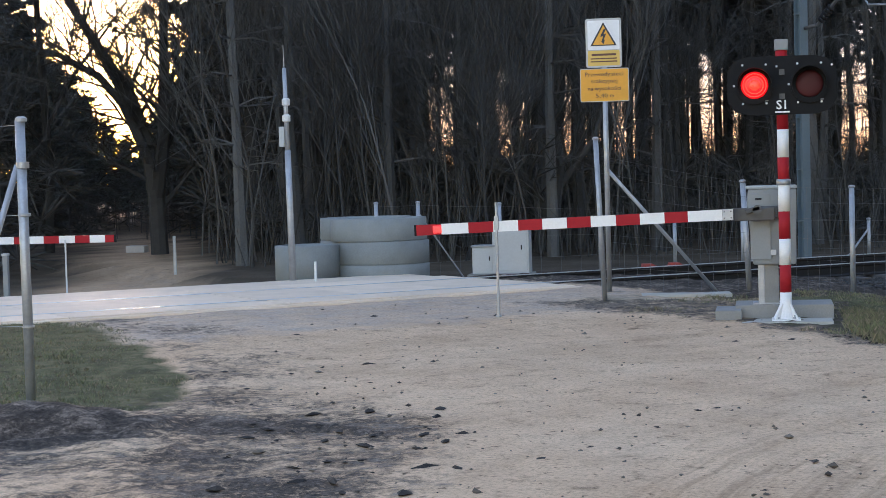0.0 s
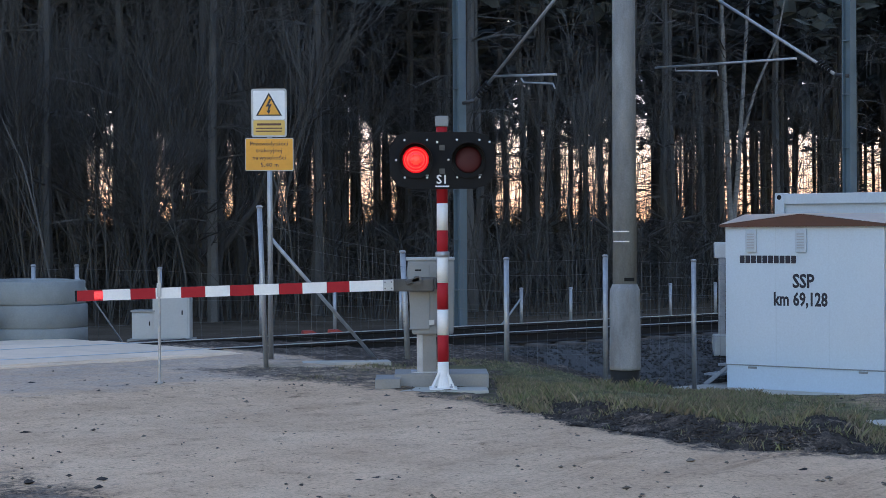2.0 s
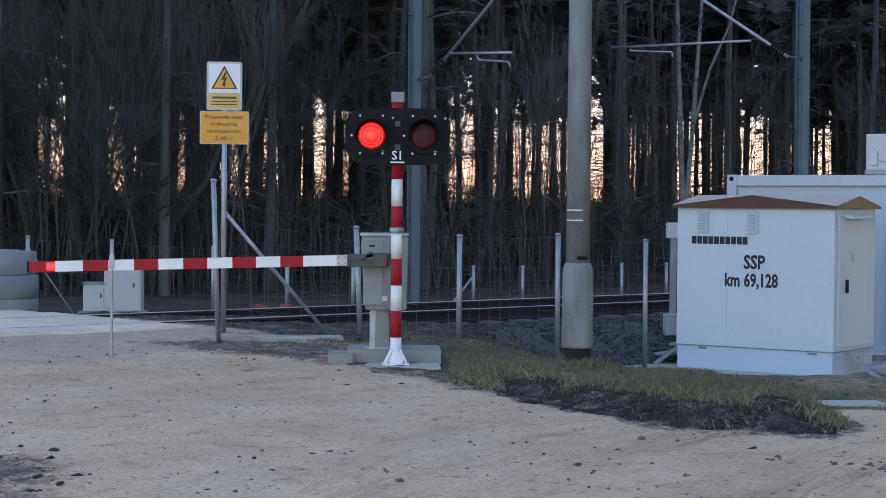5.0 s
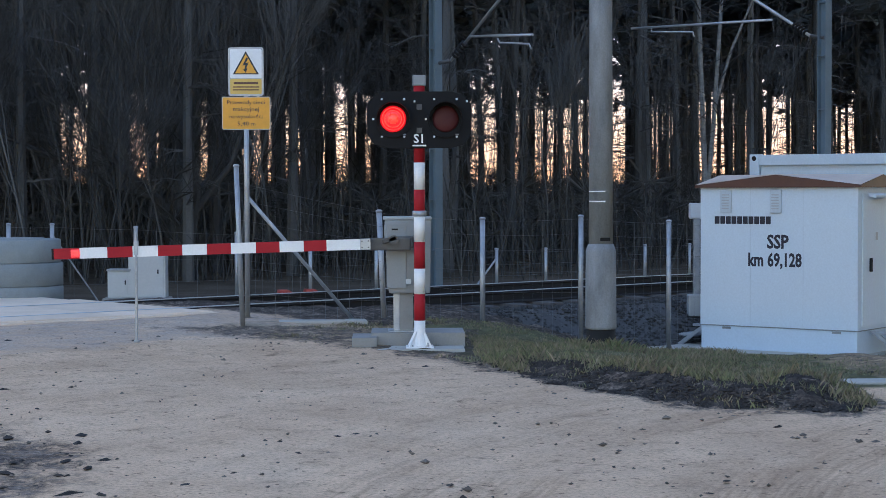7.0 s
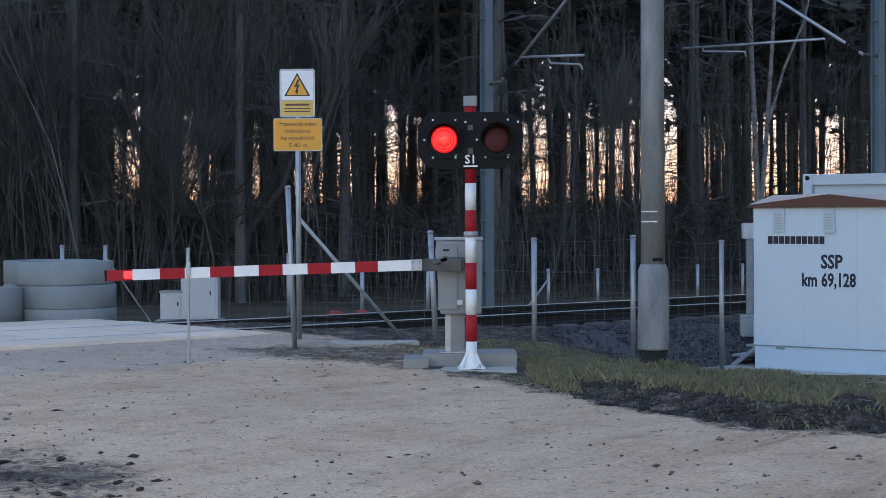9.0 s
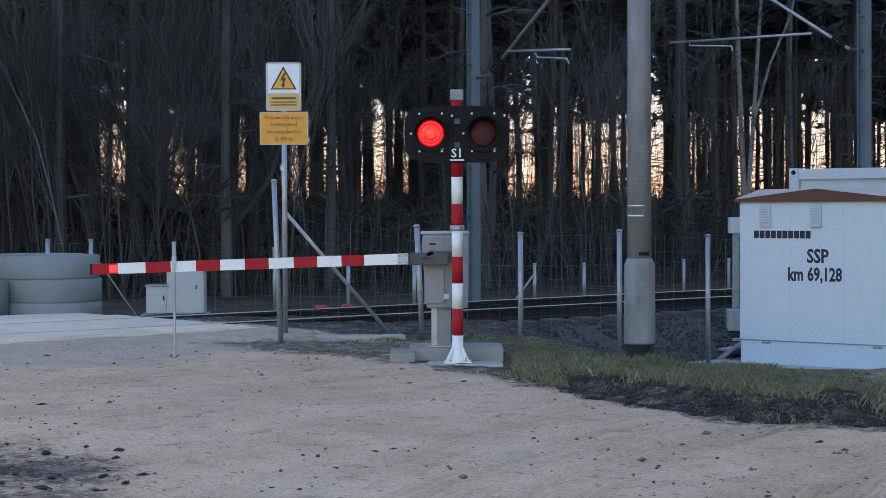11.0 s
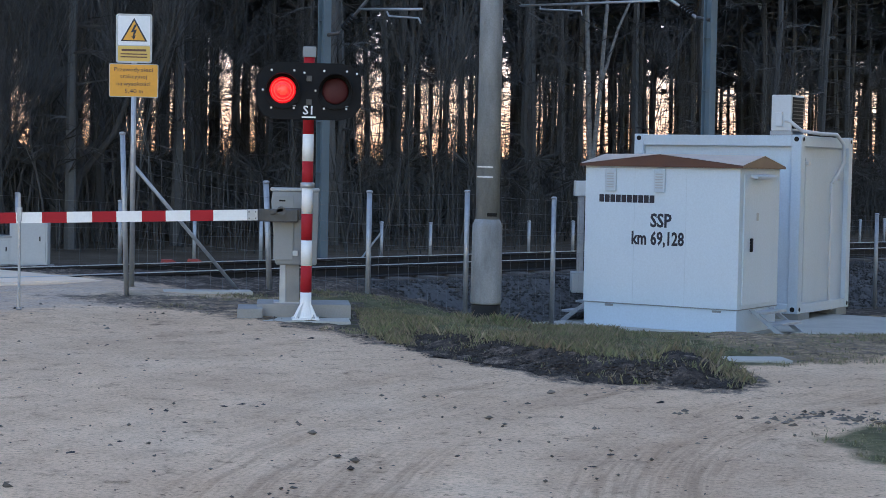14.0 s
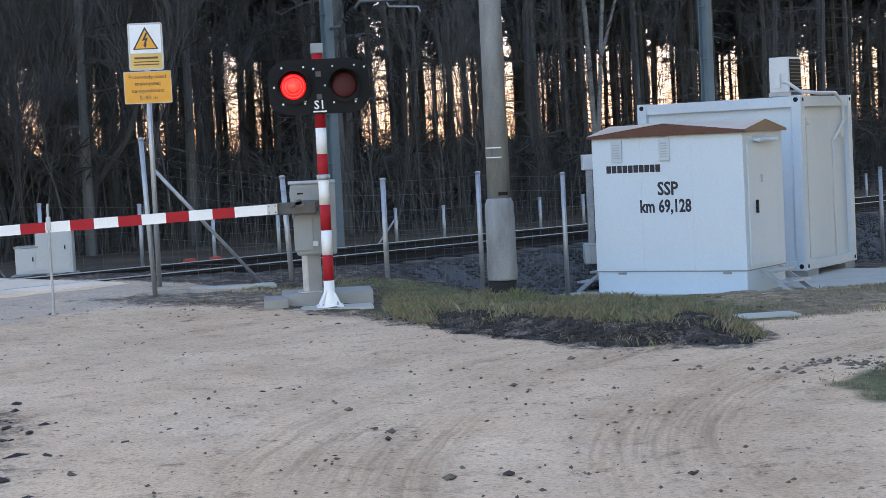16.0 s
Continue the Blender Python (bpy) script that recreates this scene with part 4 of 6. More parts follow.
def build_cabinet():
    W_, D_, H_ = 2.18, 1.27, 2.09
    top = base("signal_cabinet", yard(5.72, 22.0, -0.55), "white trackside equipment cabinet with a brown low pitched roof", "cabinet")
    part("plinth", box(W_ - 0.02, D_ - 0.02, 0.30, -W_ / 2, D_ / 2, 0, 0.01), WHITE, top)
    part("body", box(W_, D_, H_ - 0.31, -W_ / 2, D_ / 2, 0.31, 0.008), WHITE, top)
    part("seam", box(W_ + 0.004, D_ + 0.004, 0.012, -W_ / 2, D_ / 2, 0.299), GREYPAINT, top, "dark joint above the plinth")
    for x in (-0.28, -1.80):
        part("plinth_handle", box(0.12, 0.012, 0.028, x, 0.004, 0.262, 0.004), GREYPAINT, top)
    for x in (-1.46, -0.73):
        part("panel_joint", box(0.004, 0.002, H_ - 0.34, x, -0.0005, 0.32), WHITE2, top)
    # low hipped roof with a brown rim
    rim, o = H_, 0.055
    bm = bmesh.new()
    lo = [bm.verts.new(v) for v in ((-W_ - o, -o, rim - 0.01), (o, -o, rim - 0.01), (o, D_ + o, rim - 0.01), (-W_ - o, D_ + o, rim - 0.01))]
    hi = [bm.verts.new(v) for v in ((-W_ - o, -o, rim + 0.018), (o, -o, rim + 0.018), (o, D_ + o, rim + 0.018), (-W_ - o, D_ + o, rim + 0.018))]
    mid = [bm.verts.new((-W_ / 2, -o, rim + 0.15)), bm.verts.new((o, D_ / 2, rim + 0.15)), bm.verts.new((-W_ / 2, D_ + o, rim + 0.15)), bm.verts.new((-W_ - o, D_ / 2, rim + 0.15))]
    for i in range(4):
        j = (i + 1) % 4
        bm.faces.new((lo[i], lo[j], hi[j], mid[i], hi[i]))
    bm.faces.new(lo[::-1])
    roof = part("roof_rim", bm, ROOFBROWN, top, "brown roof edge with low gables")
    bm = bmesh.new()
    e = 0.004
    hi = [bm.verts.new((v[0], v[1], v[2] + e)) for v in ((-W_ - o, -o, rim + 0.018), (o, -o, rim + 0.018), (o, D_ + o, rim + 0.018), (-W_ - o, D_ + o, rim + 0.018))]
    mid = [bm.verts.new((v[0], v[1], v[2] + e)) for v in ((-W_ / 2, -o, rim + 0.15), (o, D_ / 2, rim + 0.15), (-W_ / 2, D_ + o, rim + 0.15), (-W_ - o, D_ / 2, rim + 0.15))]
    peak = bm.verts.new((-W_ / 2, D_ / 2, rim + 0.165))
    for i in range(4):
        j = (i + 1) % 4
        bm.faces.new((hi[i], mid[i], peak))
        bm.faces.new((mid[i], hi[j], peak))
    part("roof_sheet", bm, ROOFTOP, roof, "pale roof sheet")
    # vents on the long face
    for x in (-1.80, -1.10):
        v = part("vent_cover", box(0.155, 0.035, 0.30, x, -0.016, 1.755, 0.01), WHITE2, top)
        for k in range(6):
            part("louvre", box(0.10, 0.012, 0.014, x, -0.036, 1.805 + 0.035 * k, 0.003), GREYLIGHT, v)
    # maker's name as plain bars
    for k in range(10):
        part("name_bar", box(0.068, 0.004, 0.098, -1.935 + 0.0805 * k, -0.003, 1.615), NAVY, top, "dark bar of the maker's name")
    lettering("SSP", 0.24, top, pose(-1.08, -0.002, 1.385), NAVY, width=0.30, bold=0.007)
    lettering("km", 0.235, top, pose(-1.385, -0.002, 1.155), NAVY, width=0.21, bold=0.007)
    lettering("69,128", 0.235, top, pose(-0.985, -0.002, 1.155), NAVY, width=0.47, bold=0.007)
    # door on the short side
    door = part("door", box(0.02, D_ - 0.22, H_ - 0.45, 0.008, D_ / 2, 0.36, 0.006), WHITE, top, "closed white door")
    part("rain_hood", box(0.12, 0.62, 0.045, 0.06, D_ / 2 - 0.05, 1.955, 0.015, None, Matrix.Rotation(radians(12), 4, "Y")), WHITE, top)
    part("handle", box(0.03, 0.05, 0.17, 0.03, 0.33, 1.03, 0.008), BLACK, door, "black door handle")
    part("lock_mark", box(0.006, 0.06, 0.10, 0.022, 0.52, 1.42, 0.002), GREYLIGHT, door, "small warning sticker")
    return top


build_cabinet()


def build_steps(m, label):
    top = base("metal_steps", m, label, "steps")
    for y in (0.0, 0.62):
        bm = bmesh.new()
        prism([(0.0, 0.30), (0.07, 0.30), (0.50, 0.0), (0.40, 0.0)], 0.03, bm, Matrix.Translation((0, y, 0)))
        part("stringer", bm, GALV, top)
    for x, z in ((0.08, 0.27), (0.29, 0.135)):
        part("tread", box(0.22, 0.64, 0.03, x + 0.06, 0.325, z - 0.015, 0.004), GALV, top)
    return top


build_steps(yard(5.72, 22.0, -0.55) @ pose(0.03, 0.28, 0.0), "two galvanised steel steps below the cabinet door")
build_steps(yard(5.72, 22.0, -0.55) @ pose(-2.21, 0.95, 0.0, 0, 0, 180), "galvanised steel steps at the back of the cabinet")


def build_container():
    W_, D_, H_ = 2.56, 1.98, 2.47
    top = base("site_container", yard(7.14, 24.2, -0.46), "white steel container cabin with corner posts on blocks", "container")
    part("body", box(W_ - 0.14, D_ - 0.14, H_ - 0.2, -W_ / 2, D_ / 2, 0.1, 0.0), WHITE2, top)
    for x in (-W_ + 0.075, -0.075):
        for y in (0.075, D_ - 0.075):
            post = part("corner_post", box(0.15, 0.15, H_, x, y, 0, 0.012), WHITE2, top)
            for z in (0.06, H_ - 0.06):
                part("lifting_eye", lathe([(0.035, 0), (0.035, 0.004)], 14, None, Matrix.Translation((x, y - 0.0755, z)) @ Matrix.Rotation(radians(90), 4, "X")), BLACK, post, "dark oval lifting hole")
                if x > -1:
                    part("lifting_eye", lathe([(0.03, 0), (0.03, 0.004)], 14, None, Matrix.Translation((x + 0.0755, y, z)) @ Matrix.Rotation(radians(90), 4, "Y")), BLACK, post, "dark oval lifting hole")
    for z, h in ((0.0, 0.13), (H_ - 0.16, 0.15)):
        for y in (0.06, D_ - 0.06):
            part("beam", box(W_ - 0.30, 0.11, h, -W_ / 2, y, z, 0.008), WHITE2, top)
        for x in (-W_ + 0.06, -0.06):
            part("beam", box(0.11, D_ - 0.30, h, x, D_ / 2, z, 0.008), WHITE2, top)
    part("roof", box(W_ - 0.2, D_ - 0.2, 0.04, -W_ / 2, D_ / 2, H_ - 0.10, 0.0), GREYLIGHT, top)
    part("side_door", box(0.03, 0.86, 2.0, -0.062, 0.72, 0.16, 0.006), WHITE2, top, "closed white door")
    part("side_lamp", box(0.10, 0.10, 0.06, -0.02, 0.24, 2.05, 0.02), CABLE, top, "small white outdoor lamp")
    part("junction_box", box(0.05, 0.11, 0.16, -0.045, 1.62, 1.85, 0.01), CABLE, top)
    bm = tube([(-0.03, 1.24, 1.82), (-0.028, 1.24, 0.9), (-0.03, 1.25, 0.10), (-0.01, 1.33, 0.0)], 0.018, 8)
    part("cable_duct", bm, CABLE, top, "thin white cable duct", True)
    bm = tube([(-0.40, 0.30, H_ + 0.20), (-0.30, 0.26, H_ + 0.20), (-0.16, 0.40, H_ + 0.06), (0.0, 0.7, H_ + 0.03), (0.06, 1.15, H_ + 0.03), (0.07, 1.42, H_ - 0.10), (0.07, 1.46, H_ - 0.36), (0.02, 1.34, H_ - 0.55), (-0.03, 1.24, 1.80)], 0.027, 8)
    part("insulated_pipe", bm, CABLE, top, "looping white insulated pipe", True)
    return top


build_container()
m = yard(7.14, 24.2, -0.56)
for x, y in ((-0.2, 0.25), (-0.2, 1.7), (-2.3, 0.3), (-2.3, 1.7)):
    ob = tagged(link("support_block", box(0.4, 0.4, 0.11, 0, 0, 0, 0.01), CONCRETE), "flat grey concrete block under the container", "block", "blocks under the container")
    ob.matrix_basis = m @ pose(x, y, 0)

ac = base("air_conditioner", yard(7.14, 24.2, 2.01) @ pose(-0.42, 0.50, 0.0), "white air conditioner outdoor unit on the container roof", "air conditioner")
part("case", box(0.30, 0.46, 0.50, 0, 0.0, 0.06, 0.015), CABLE, ac)
part("grille", box(0.012, 0.40, 0.44, 0.152, 0.0, 0.09, 0.004), BLACK, ac, "dark fan grille")
for k in range(8):
    part("grille_slat", box(0.008, 0.40, 0.012, 0.162, 0.0, 0.13 + 0.05 * k), DARKMETAL, ac)
for y in (-0.22, 0.22):
    part("foot", box(0.32, 0.05, 0.06, 0, y, 0, 0.006), GALV, ac)
part("pipe_cover", box(0.10, 0.06, 0.2, -0.02, -0.25, 0.12, 0.012), CABLE, ac)

slab = link("concrete_slab", box(7.2, 4.5, 0.14, -1.75, 1.25, -0.14, 0.01), SLAB)
slab.matrix_basis = yard(6.6, 22.1, -0.545)
tagged(slab, "flat pale concrete slab under the cabinets", "slab", kind="structure")
for x, y, sx, sy, rz in ((3.62, 13.85, 0.78, 0.30, 2), (7.0, 20.3, 0.8, 0.5, 12), (-0.75, 19.6, 0.95, 0.32, 6)):
    ob = link("cover_slab", box(sx, sy, 0.08, 0, 0, 0, 0.012), SLAB)
    ob.matrix_basis = pose(x, y, ground_z(x, y) - 0.062, 0, 0, rz)
    tagged(ob, "flat pale concrete cover slab in the grass", "slab", "cover slabs")

# small cabinet on a post seen past the corner of the white cabinet
lc = base("trackside_box", pose(4.27, 25.2, -0.6), "small white trackside box on a grey stand", "box")
part("stand", box(0.09, 0.09, 1.72, 0, 0, 0, 0.01), GALV, lc)
part("upper_box", box(0.20, 0.16, 0.22, 0, 0, 1.70, 0.02), CABLE, lc)
part("lower_box", box(0.26, 0.2, 0.3, 0, -0.05, 0.34, 0.02), GREYLIGHT, lc)
# ---------------------------------------------------------------- beyond the track
def ring_mesh(r, h):
    bm = bmesh.new()
    prof_ = [(r - 0.012, 0.0), (r, 0.012), (r, h - 0.012), (r - 0.012, h), (r - 0.09, h), (r - 0.1, h - 0.01), (r - 0.1, 0.0)]
    sides = 48
    rings = [[bm.verts.new((q * math.cos(a), q * math.sin(a), z)) for q, z in prof_] for a in [2 * math.pi * k / sides for k in range(sides)]]
    for i in range(sides):
        a, b = rings[i], rings[(i + 1) % sides]
        for k in range(len(prof_)):
            j = (k + 1) % len(prof_)
            bm.faces.new((a[k], b[k], b[j], a[j]))
    return bm


for x, y, z, r, h, note in ((-6.02, 24.0, 0.03, 0.44, 0.50, "single pale concrete well ring standing on the ground"),
                            (-5.10, 24.5, 0.0, 0.66, 0.24, "pale concrete well ring at the bottom of a stack"),
                            (-5.10, 24.5, 0.242, 0.66, 0.31, "pale concrete well ring in the middle of a stack"),
                            (-5.13, 24.5, 0.555, 0.66, 0.31, "pale concrete well ring on top of a stack"),
                            (-5.55, 25.6, -0.02, 0.66, 0.56, "pale concrete well ring at the back"),
                            (-5.55, 25.6, 0.542, 0.66, 0.31, "pale concrete well ring on top at the back")):
    ob = link("concrete_ring", ring_mesh(r, h), RINGCONC, None, "", False)
    ob.location = (x, y, z)
    tagged(ob, note, "concrete ring", "stacked well rings")
    ob.data.polygons.foreach_set("use_smooth", [abs(p.normal.z) < 0.3 for p in ob.data.polygons])

am = base("antenna_mast", pose(-5.98, 23.05, 0.05), "slim grey steel mast with a thin whip antenna", "mast")
part("lower_tube", tube([(0, 0, 0), (-0.02, 0, 1.75)], [0.045, 0.04], 14), GALV, am, "", True)
part("upper_tube", tube([(-0.02, 0, 1.7), (-0.035, 0, 2.82)], [0.033, 0.026], 14), GALV, am, "", True)
part("whip", tube([(-0.035, 0, 2.8), (-0.04, 0, 3.12)], [0.008, 0.004], 6), GALV, am)
for z in (2.15, 2.36):
    part("clamp", lathe([(0.03, z - 0.03), (0.055, z - 0.02), (0.055, z + 0.05), (0.03, z + 0.07)], 12, None, Matrix.Translation((-0.025, 0, 0))), CABLE, am)
part("small_box", box(0.075, 0.08, 0.26, -0.085, 0, 1.80, 0.01), GREYLIGHT, am)
ob = base("marker_stake", pose(-5.6, 22.75, 0.1), "short pale marker stake", "stake")
part("stake", box(0.03, 0.03, 0.26, 0, 0, 0, 0.004), CABLE, ob)

for x, sx, h, note in ((-3.68, 0.30, 0.36, "low grey trackside cabinet"), (-3.30, 0.50, 0.60, "tall light grey trackside cabinet")):
    ob = base("trackside_cabinet", pose(x, 24.6, 0.03), note + " on a concrete base", "cabinet", "trackside cabinets")
    part("body", box(sx, 0.32, h, 0, 0, 0.04, 0.01), GREYLIGHT, ob)
    part("lid", box(sx + 0.03, 0.36, 0.025, 0, 0, h + 0.04, 0.006), GREYPAINT, ob)
    part("door", box(sx - 0.05, 0.012, h - 0.08, 0, -0.163, 0.08, 0.004), GREYLIGHT, ob)
    part("handle", box(0.015, 0.02, 0.06, sx * 0.3, -0.175, h * 0.6, 0.003), BLACK, ob)
    part("footing", box(sx + 0.1, 0.5, 0.08, 0, -0.05, -0.04, 0.01), CONCRETE, ob)

# barrier of the other side, lowered
fb = base("road_barrier", pose(-8.98, 24.6, -0.3), "far red and white barrier boom, lowered", "barrier")
cuts = [0.0, 0.13, 0.36, 0.58, 0.82, 1.05, 1.28, 1.5, 1.73, 1.95, 2.2, 2.45]
for k in range(11):
    part("stripe", box(cuts[k + 1] - cuts[k], 0.05, 0.105, -(cuts[k] + cuts[k + 1]) / 2, 0, 0.90), BOOMRED if k % 2 == 0 else BOOMWHITE, fb, "red stripe" if k % 2 == 0 else "white stripe")
part("end_cap", box(0.02, 0.056, 0.11, 0.012, 0, 0.897, 0.004), BLACK, fb)
part("support_rod", tube([(-0.72, -0.04, 0.0), (-0.72, -0.04, 0.95)], 0.014, 8), CABLE, fb)
part("drive_housing", box(0.36, 0.34, 1.0, -2.75, 0.1, 0.1, 0.02), GREYPAINT, fb)
part("foot", box(0.5, 0.5, 0.12, -2.75, 0.1, -0.02, 0.02), CONCRETE, fb)
ob = base("guide_post", pose(-9.75, 22.6, -0.1), "grey square guide post beyond the crossing", "post")
part("post", box(0.07, 0.07, 0.62, 0, 0, 0, 0.01), GREYPAINT, ob)
part("cap", box(0.085, 0.085, 0.03, 0, 0, 0.62, 0.006), GALV, ob)
ob = base("guide_post", pose(-9.9, 30.0, -0.3), "thin grey post on the far verge", "post")
part("post", tube([(0, 0, 0), (0, 0, 0.8)], 0.03, 8), GALV, ob)

# pair of faded red blocks beside the near rail
for x, h in ((-1.47, 0.21), (-1.10, 0.22)):
    ob = link("track_marker_block", prism([(-0.16, 0), (0.16, 0), (0.15, h * 0.6), (0.03, h), (-0.10, h)], 0.22), PLASTICRED)
    ob.matrix_basis = pose(x, 25.4, -0.10, 0, 0, 12)
    tagged(ob, "faded red low block on the ballast beyond the far rail", "marker", "red blocks by the rail")


ob = tagged(link("pale_block", box(0.45, 0.3, 0.16, 0, 0, 0, 0.02), BUILDING), "small pale block beside the forest road", "block")
ob.matrix_basis = pose(-14.0, 39.6, ground_z(-14.0, 39.6))


def h_mast(name, x, y, z0, height, yaw, label):
    top = base(name, pose(x, y, z0, 0, 0, yaw), label, "mast", "overhead line masts")
    for sy in (-1, 1):
        part("flange", box(0.15, 0.014, height, 0, sy * 0.068, 0, 0.003), MASTBLUE, top)
    part("web", box(0.010, 0.122, height, 0, 0, 0), MASTBLUE, top)
    for z in (0.7, 1.5, 2.3, 3.1, 3.9, 4.7):
        part("cross_plate", box(0.156, 0.155, 0.016, 0, 0, z, 0.003), MASTBLUE, top)
    part("footing", box(0.6, 0.6, 0.4, 0, 0, -0.35, 0.03), CONCRETE, top)
    return top


def cantilever(mast, foot, along, rise, reach, arm):
    """The slanting tube, its insulator and the steady arm, in world metres."""
    inv = mast.matrix_basis.inverted()
    f = Vector(foot)
    tip = f + Vector((along.x * reach, along.y * reach, rise))

    def put(name, bm, mat, label=""):
        bmesh.ops.transform(bm, matrix=inv, verts=bm.verts[:])
        return part(name, bm, mat, mast, label, True)
    put("slanting_tube", tube([f, tip], 0.026, 10), GALV, "grey slanting cantilever tube")
    a = f + (tip - f) * 0.03
    b = f + (tip - f) * 0.10
    bm = bmesh.new()
    for k in range(5):
        q = a + (b - a) * (k / 4)
        tube([q, q + (tip - f) * 0.008], 0.06, 12, bm)
    put("insulator", bm, BLACK, "dark ribbed insulator")
    back = Vector((mast.matrix_basis.translation.x, mast.matrix_basis.translation.y, f.z - 0.04))
    put("hinge", tube([back, f], 0.03, 8), DARKMETAL)
    # steady arm with a drop bracket; (reach from the mast, height) of each joint
    o = mast.matrix_basis.translation
    joint = lambda k, z: Vector((o.x + along.x * k, o.y + along.y * k, z))  # noqa: E731
    put("steady_arm", tube([joint(*arm[0]), joint(*arm[1])], 0.020, 8), GALV)
    put("drop_bracket", tube([joint(*q) for q in arm[2:]], 0.014, 8), GALV)


mast_a = h_mast("catenary_mast", 0.71, 28.79, -0.15, 9.0, 39, "tall blue-grey steel H-section mast of the overhead line")
cantilever(mast_a, (0.95, 28.6, 3.56), -N, 2.3, 3.0, ((0.83, 3.90), (2.23, 3.83), (1.45, 3.83), (1.5, 3.76), (2.15, 3.70), (2.2, 3.62)))
mast_b = h_mast("catenary_mast", 6.50, 27.0, -0.4, 9.0, 39, "blue-grey steel H-section mast behind the container")
cantilever(mast_b, (6.34, 27.2, 3.82), N, 1.7, 2.9, ((1.0, 4.12), (3.95, 4.19), (3.5, 4.18), (3.5, 4.11), (2.6, 4.04), (2.58, 3.96)))
# ---------------------------------------------------------------- evening sky low behind the forest
def build_backdrop():
    m = bpy.data.materials.new("peach_evening_sky")
    m.use_nodes = True
    n, l = m.node_tree.nodes, m.node_tree.links
    n.remove(n["Principled BSDF"])
    geo, sep, ramp, em = (n.new(k) for k in ("ShaderNodeNewGeometry", "ShaderNodeSeparateXYZ", "ShaderNodeValToRGB", "ShaderNodeEmission"))
    height = n.new("ShaderNodeMapRange")
    height.inputs["From Max"].default_value = 80.0
    l.new(geo.outputs["Position"], sep.inputs[0])
    l.new(sep.outputs["Z"], height.inputs["Value"])
    l.new(height.outputs[0], ramp.inputs["Fac"])
    ramp.color_ramp.elements.new(0.5)
    for e, (p, c) in zip(ramp.color_ramp.elements, ((0.1, (0.38, 0.205, 0.088)), (0.5, (0.38, 0.275, 0.155)), (1.0, (0.31, 0.30, 0.27)))):
        e.position, e.color = p, (*c, 1)
    l.new(ramp.outputs["Color"], em.inputs["Color"])
    l.new(em.outputs[0], n["Material Output"].inputs["Surface"])
    bm = bmesh.new()
    prev = None
    for k in range(31):
        a = radians(-16.9 + 58 * k / 30)
        cur = [bm.verts.new((900 * math.sin(a), 900 * math.cos(a), z)) for z in (-3, 100)]
        if prev:
            bm.faces.new((prev[0], cur[0], cur[1], prev[1]))
        prev = cur
    tagged(link("backdrop", bm, m), "peach evening sky low behind the forest", "sky", kind="structure")


build_backdrop()
# ---------------------------------------------------------------- forest


def limb(vs, fs, points, radii, sides=5):
    """A tapered branch added to plain lists of corners and faces."""
    side = None
    pts = [Vector(p) for p in points]
    start = len(vs)
    for i, p in enumerate(pts):
        d = (pts[min(i + 1, len(pts) - 1)] - pts[max(i - 1, 0)]).normalized()
        side = d.orthogonal().normalized() if side is None else (side - d * side.dot(d)).normalized()
        up = d.cross(side)
        for k in range(sides):
            a = 2 * math.pi * k / sides
            vs.append(tuple(p + radii[i] * (math.cos(a) * side + math.sin(a) * up)))
    for i in range(len(pts) - 1):
        for k in range(sides):
            a, b = start + i * sides + k, start + i * sides + (k + 1) % sides
            fs.append((a, b, b + sides, a + sides))


def clump(vs, fs, rng, c, size, flat=0.55, wide=1.0, blades_=7):
    """A tuft of needles: ragged blades that fan out from a point."""
    for _ in range(blades_):
        a, tilt = rng.uniform(0, 6.283), rng.uniform(-0.5, 0.9)
        d = Vector((math.cos(a) * math.cos(tilt), math.sin(a) * math.cos(tilt), math.sin(tilt) * flat))
        w = d.orthogonal().normalized() * size * rng.uniform(0.16, 0.34) * wide
        w.rotate(Matrix.Rotation(rng.uniform(0, 3.1), 3, d))
        q = c + d * size * rng.uniform(0.7, 1.2)
        m_ = c + d * size * 0.5
        k = len(vs)
        vs.extend([tuple(c), tuple(m_ + w), tuple(q), tuple(m_ - w)])
        fs.append((k, k + 1, k + 2, k + 3))


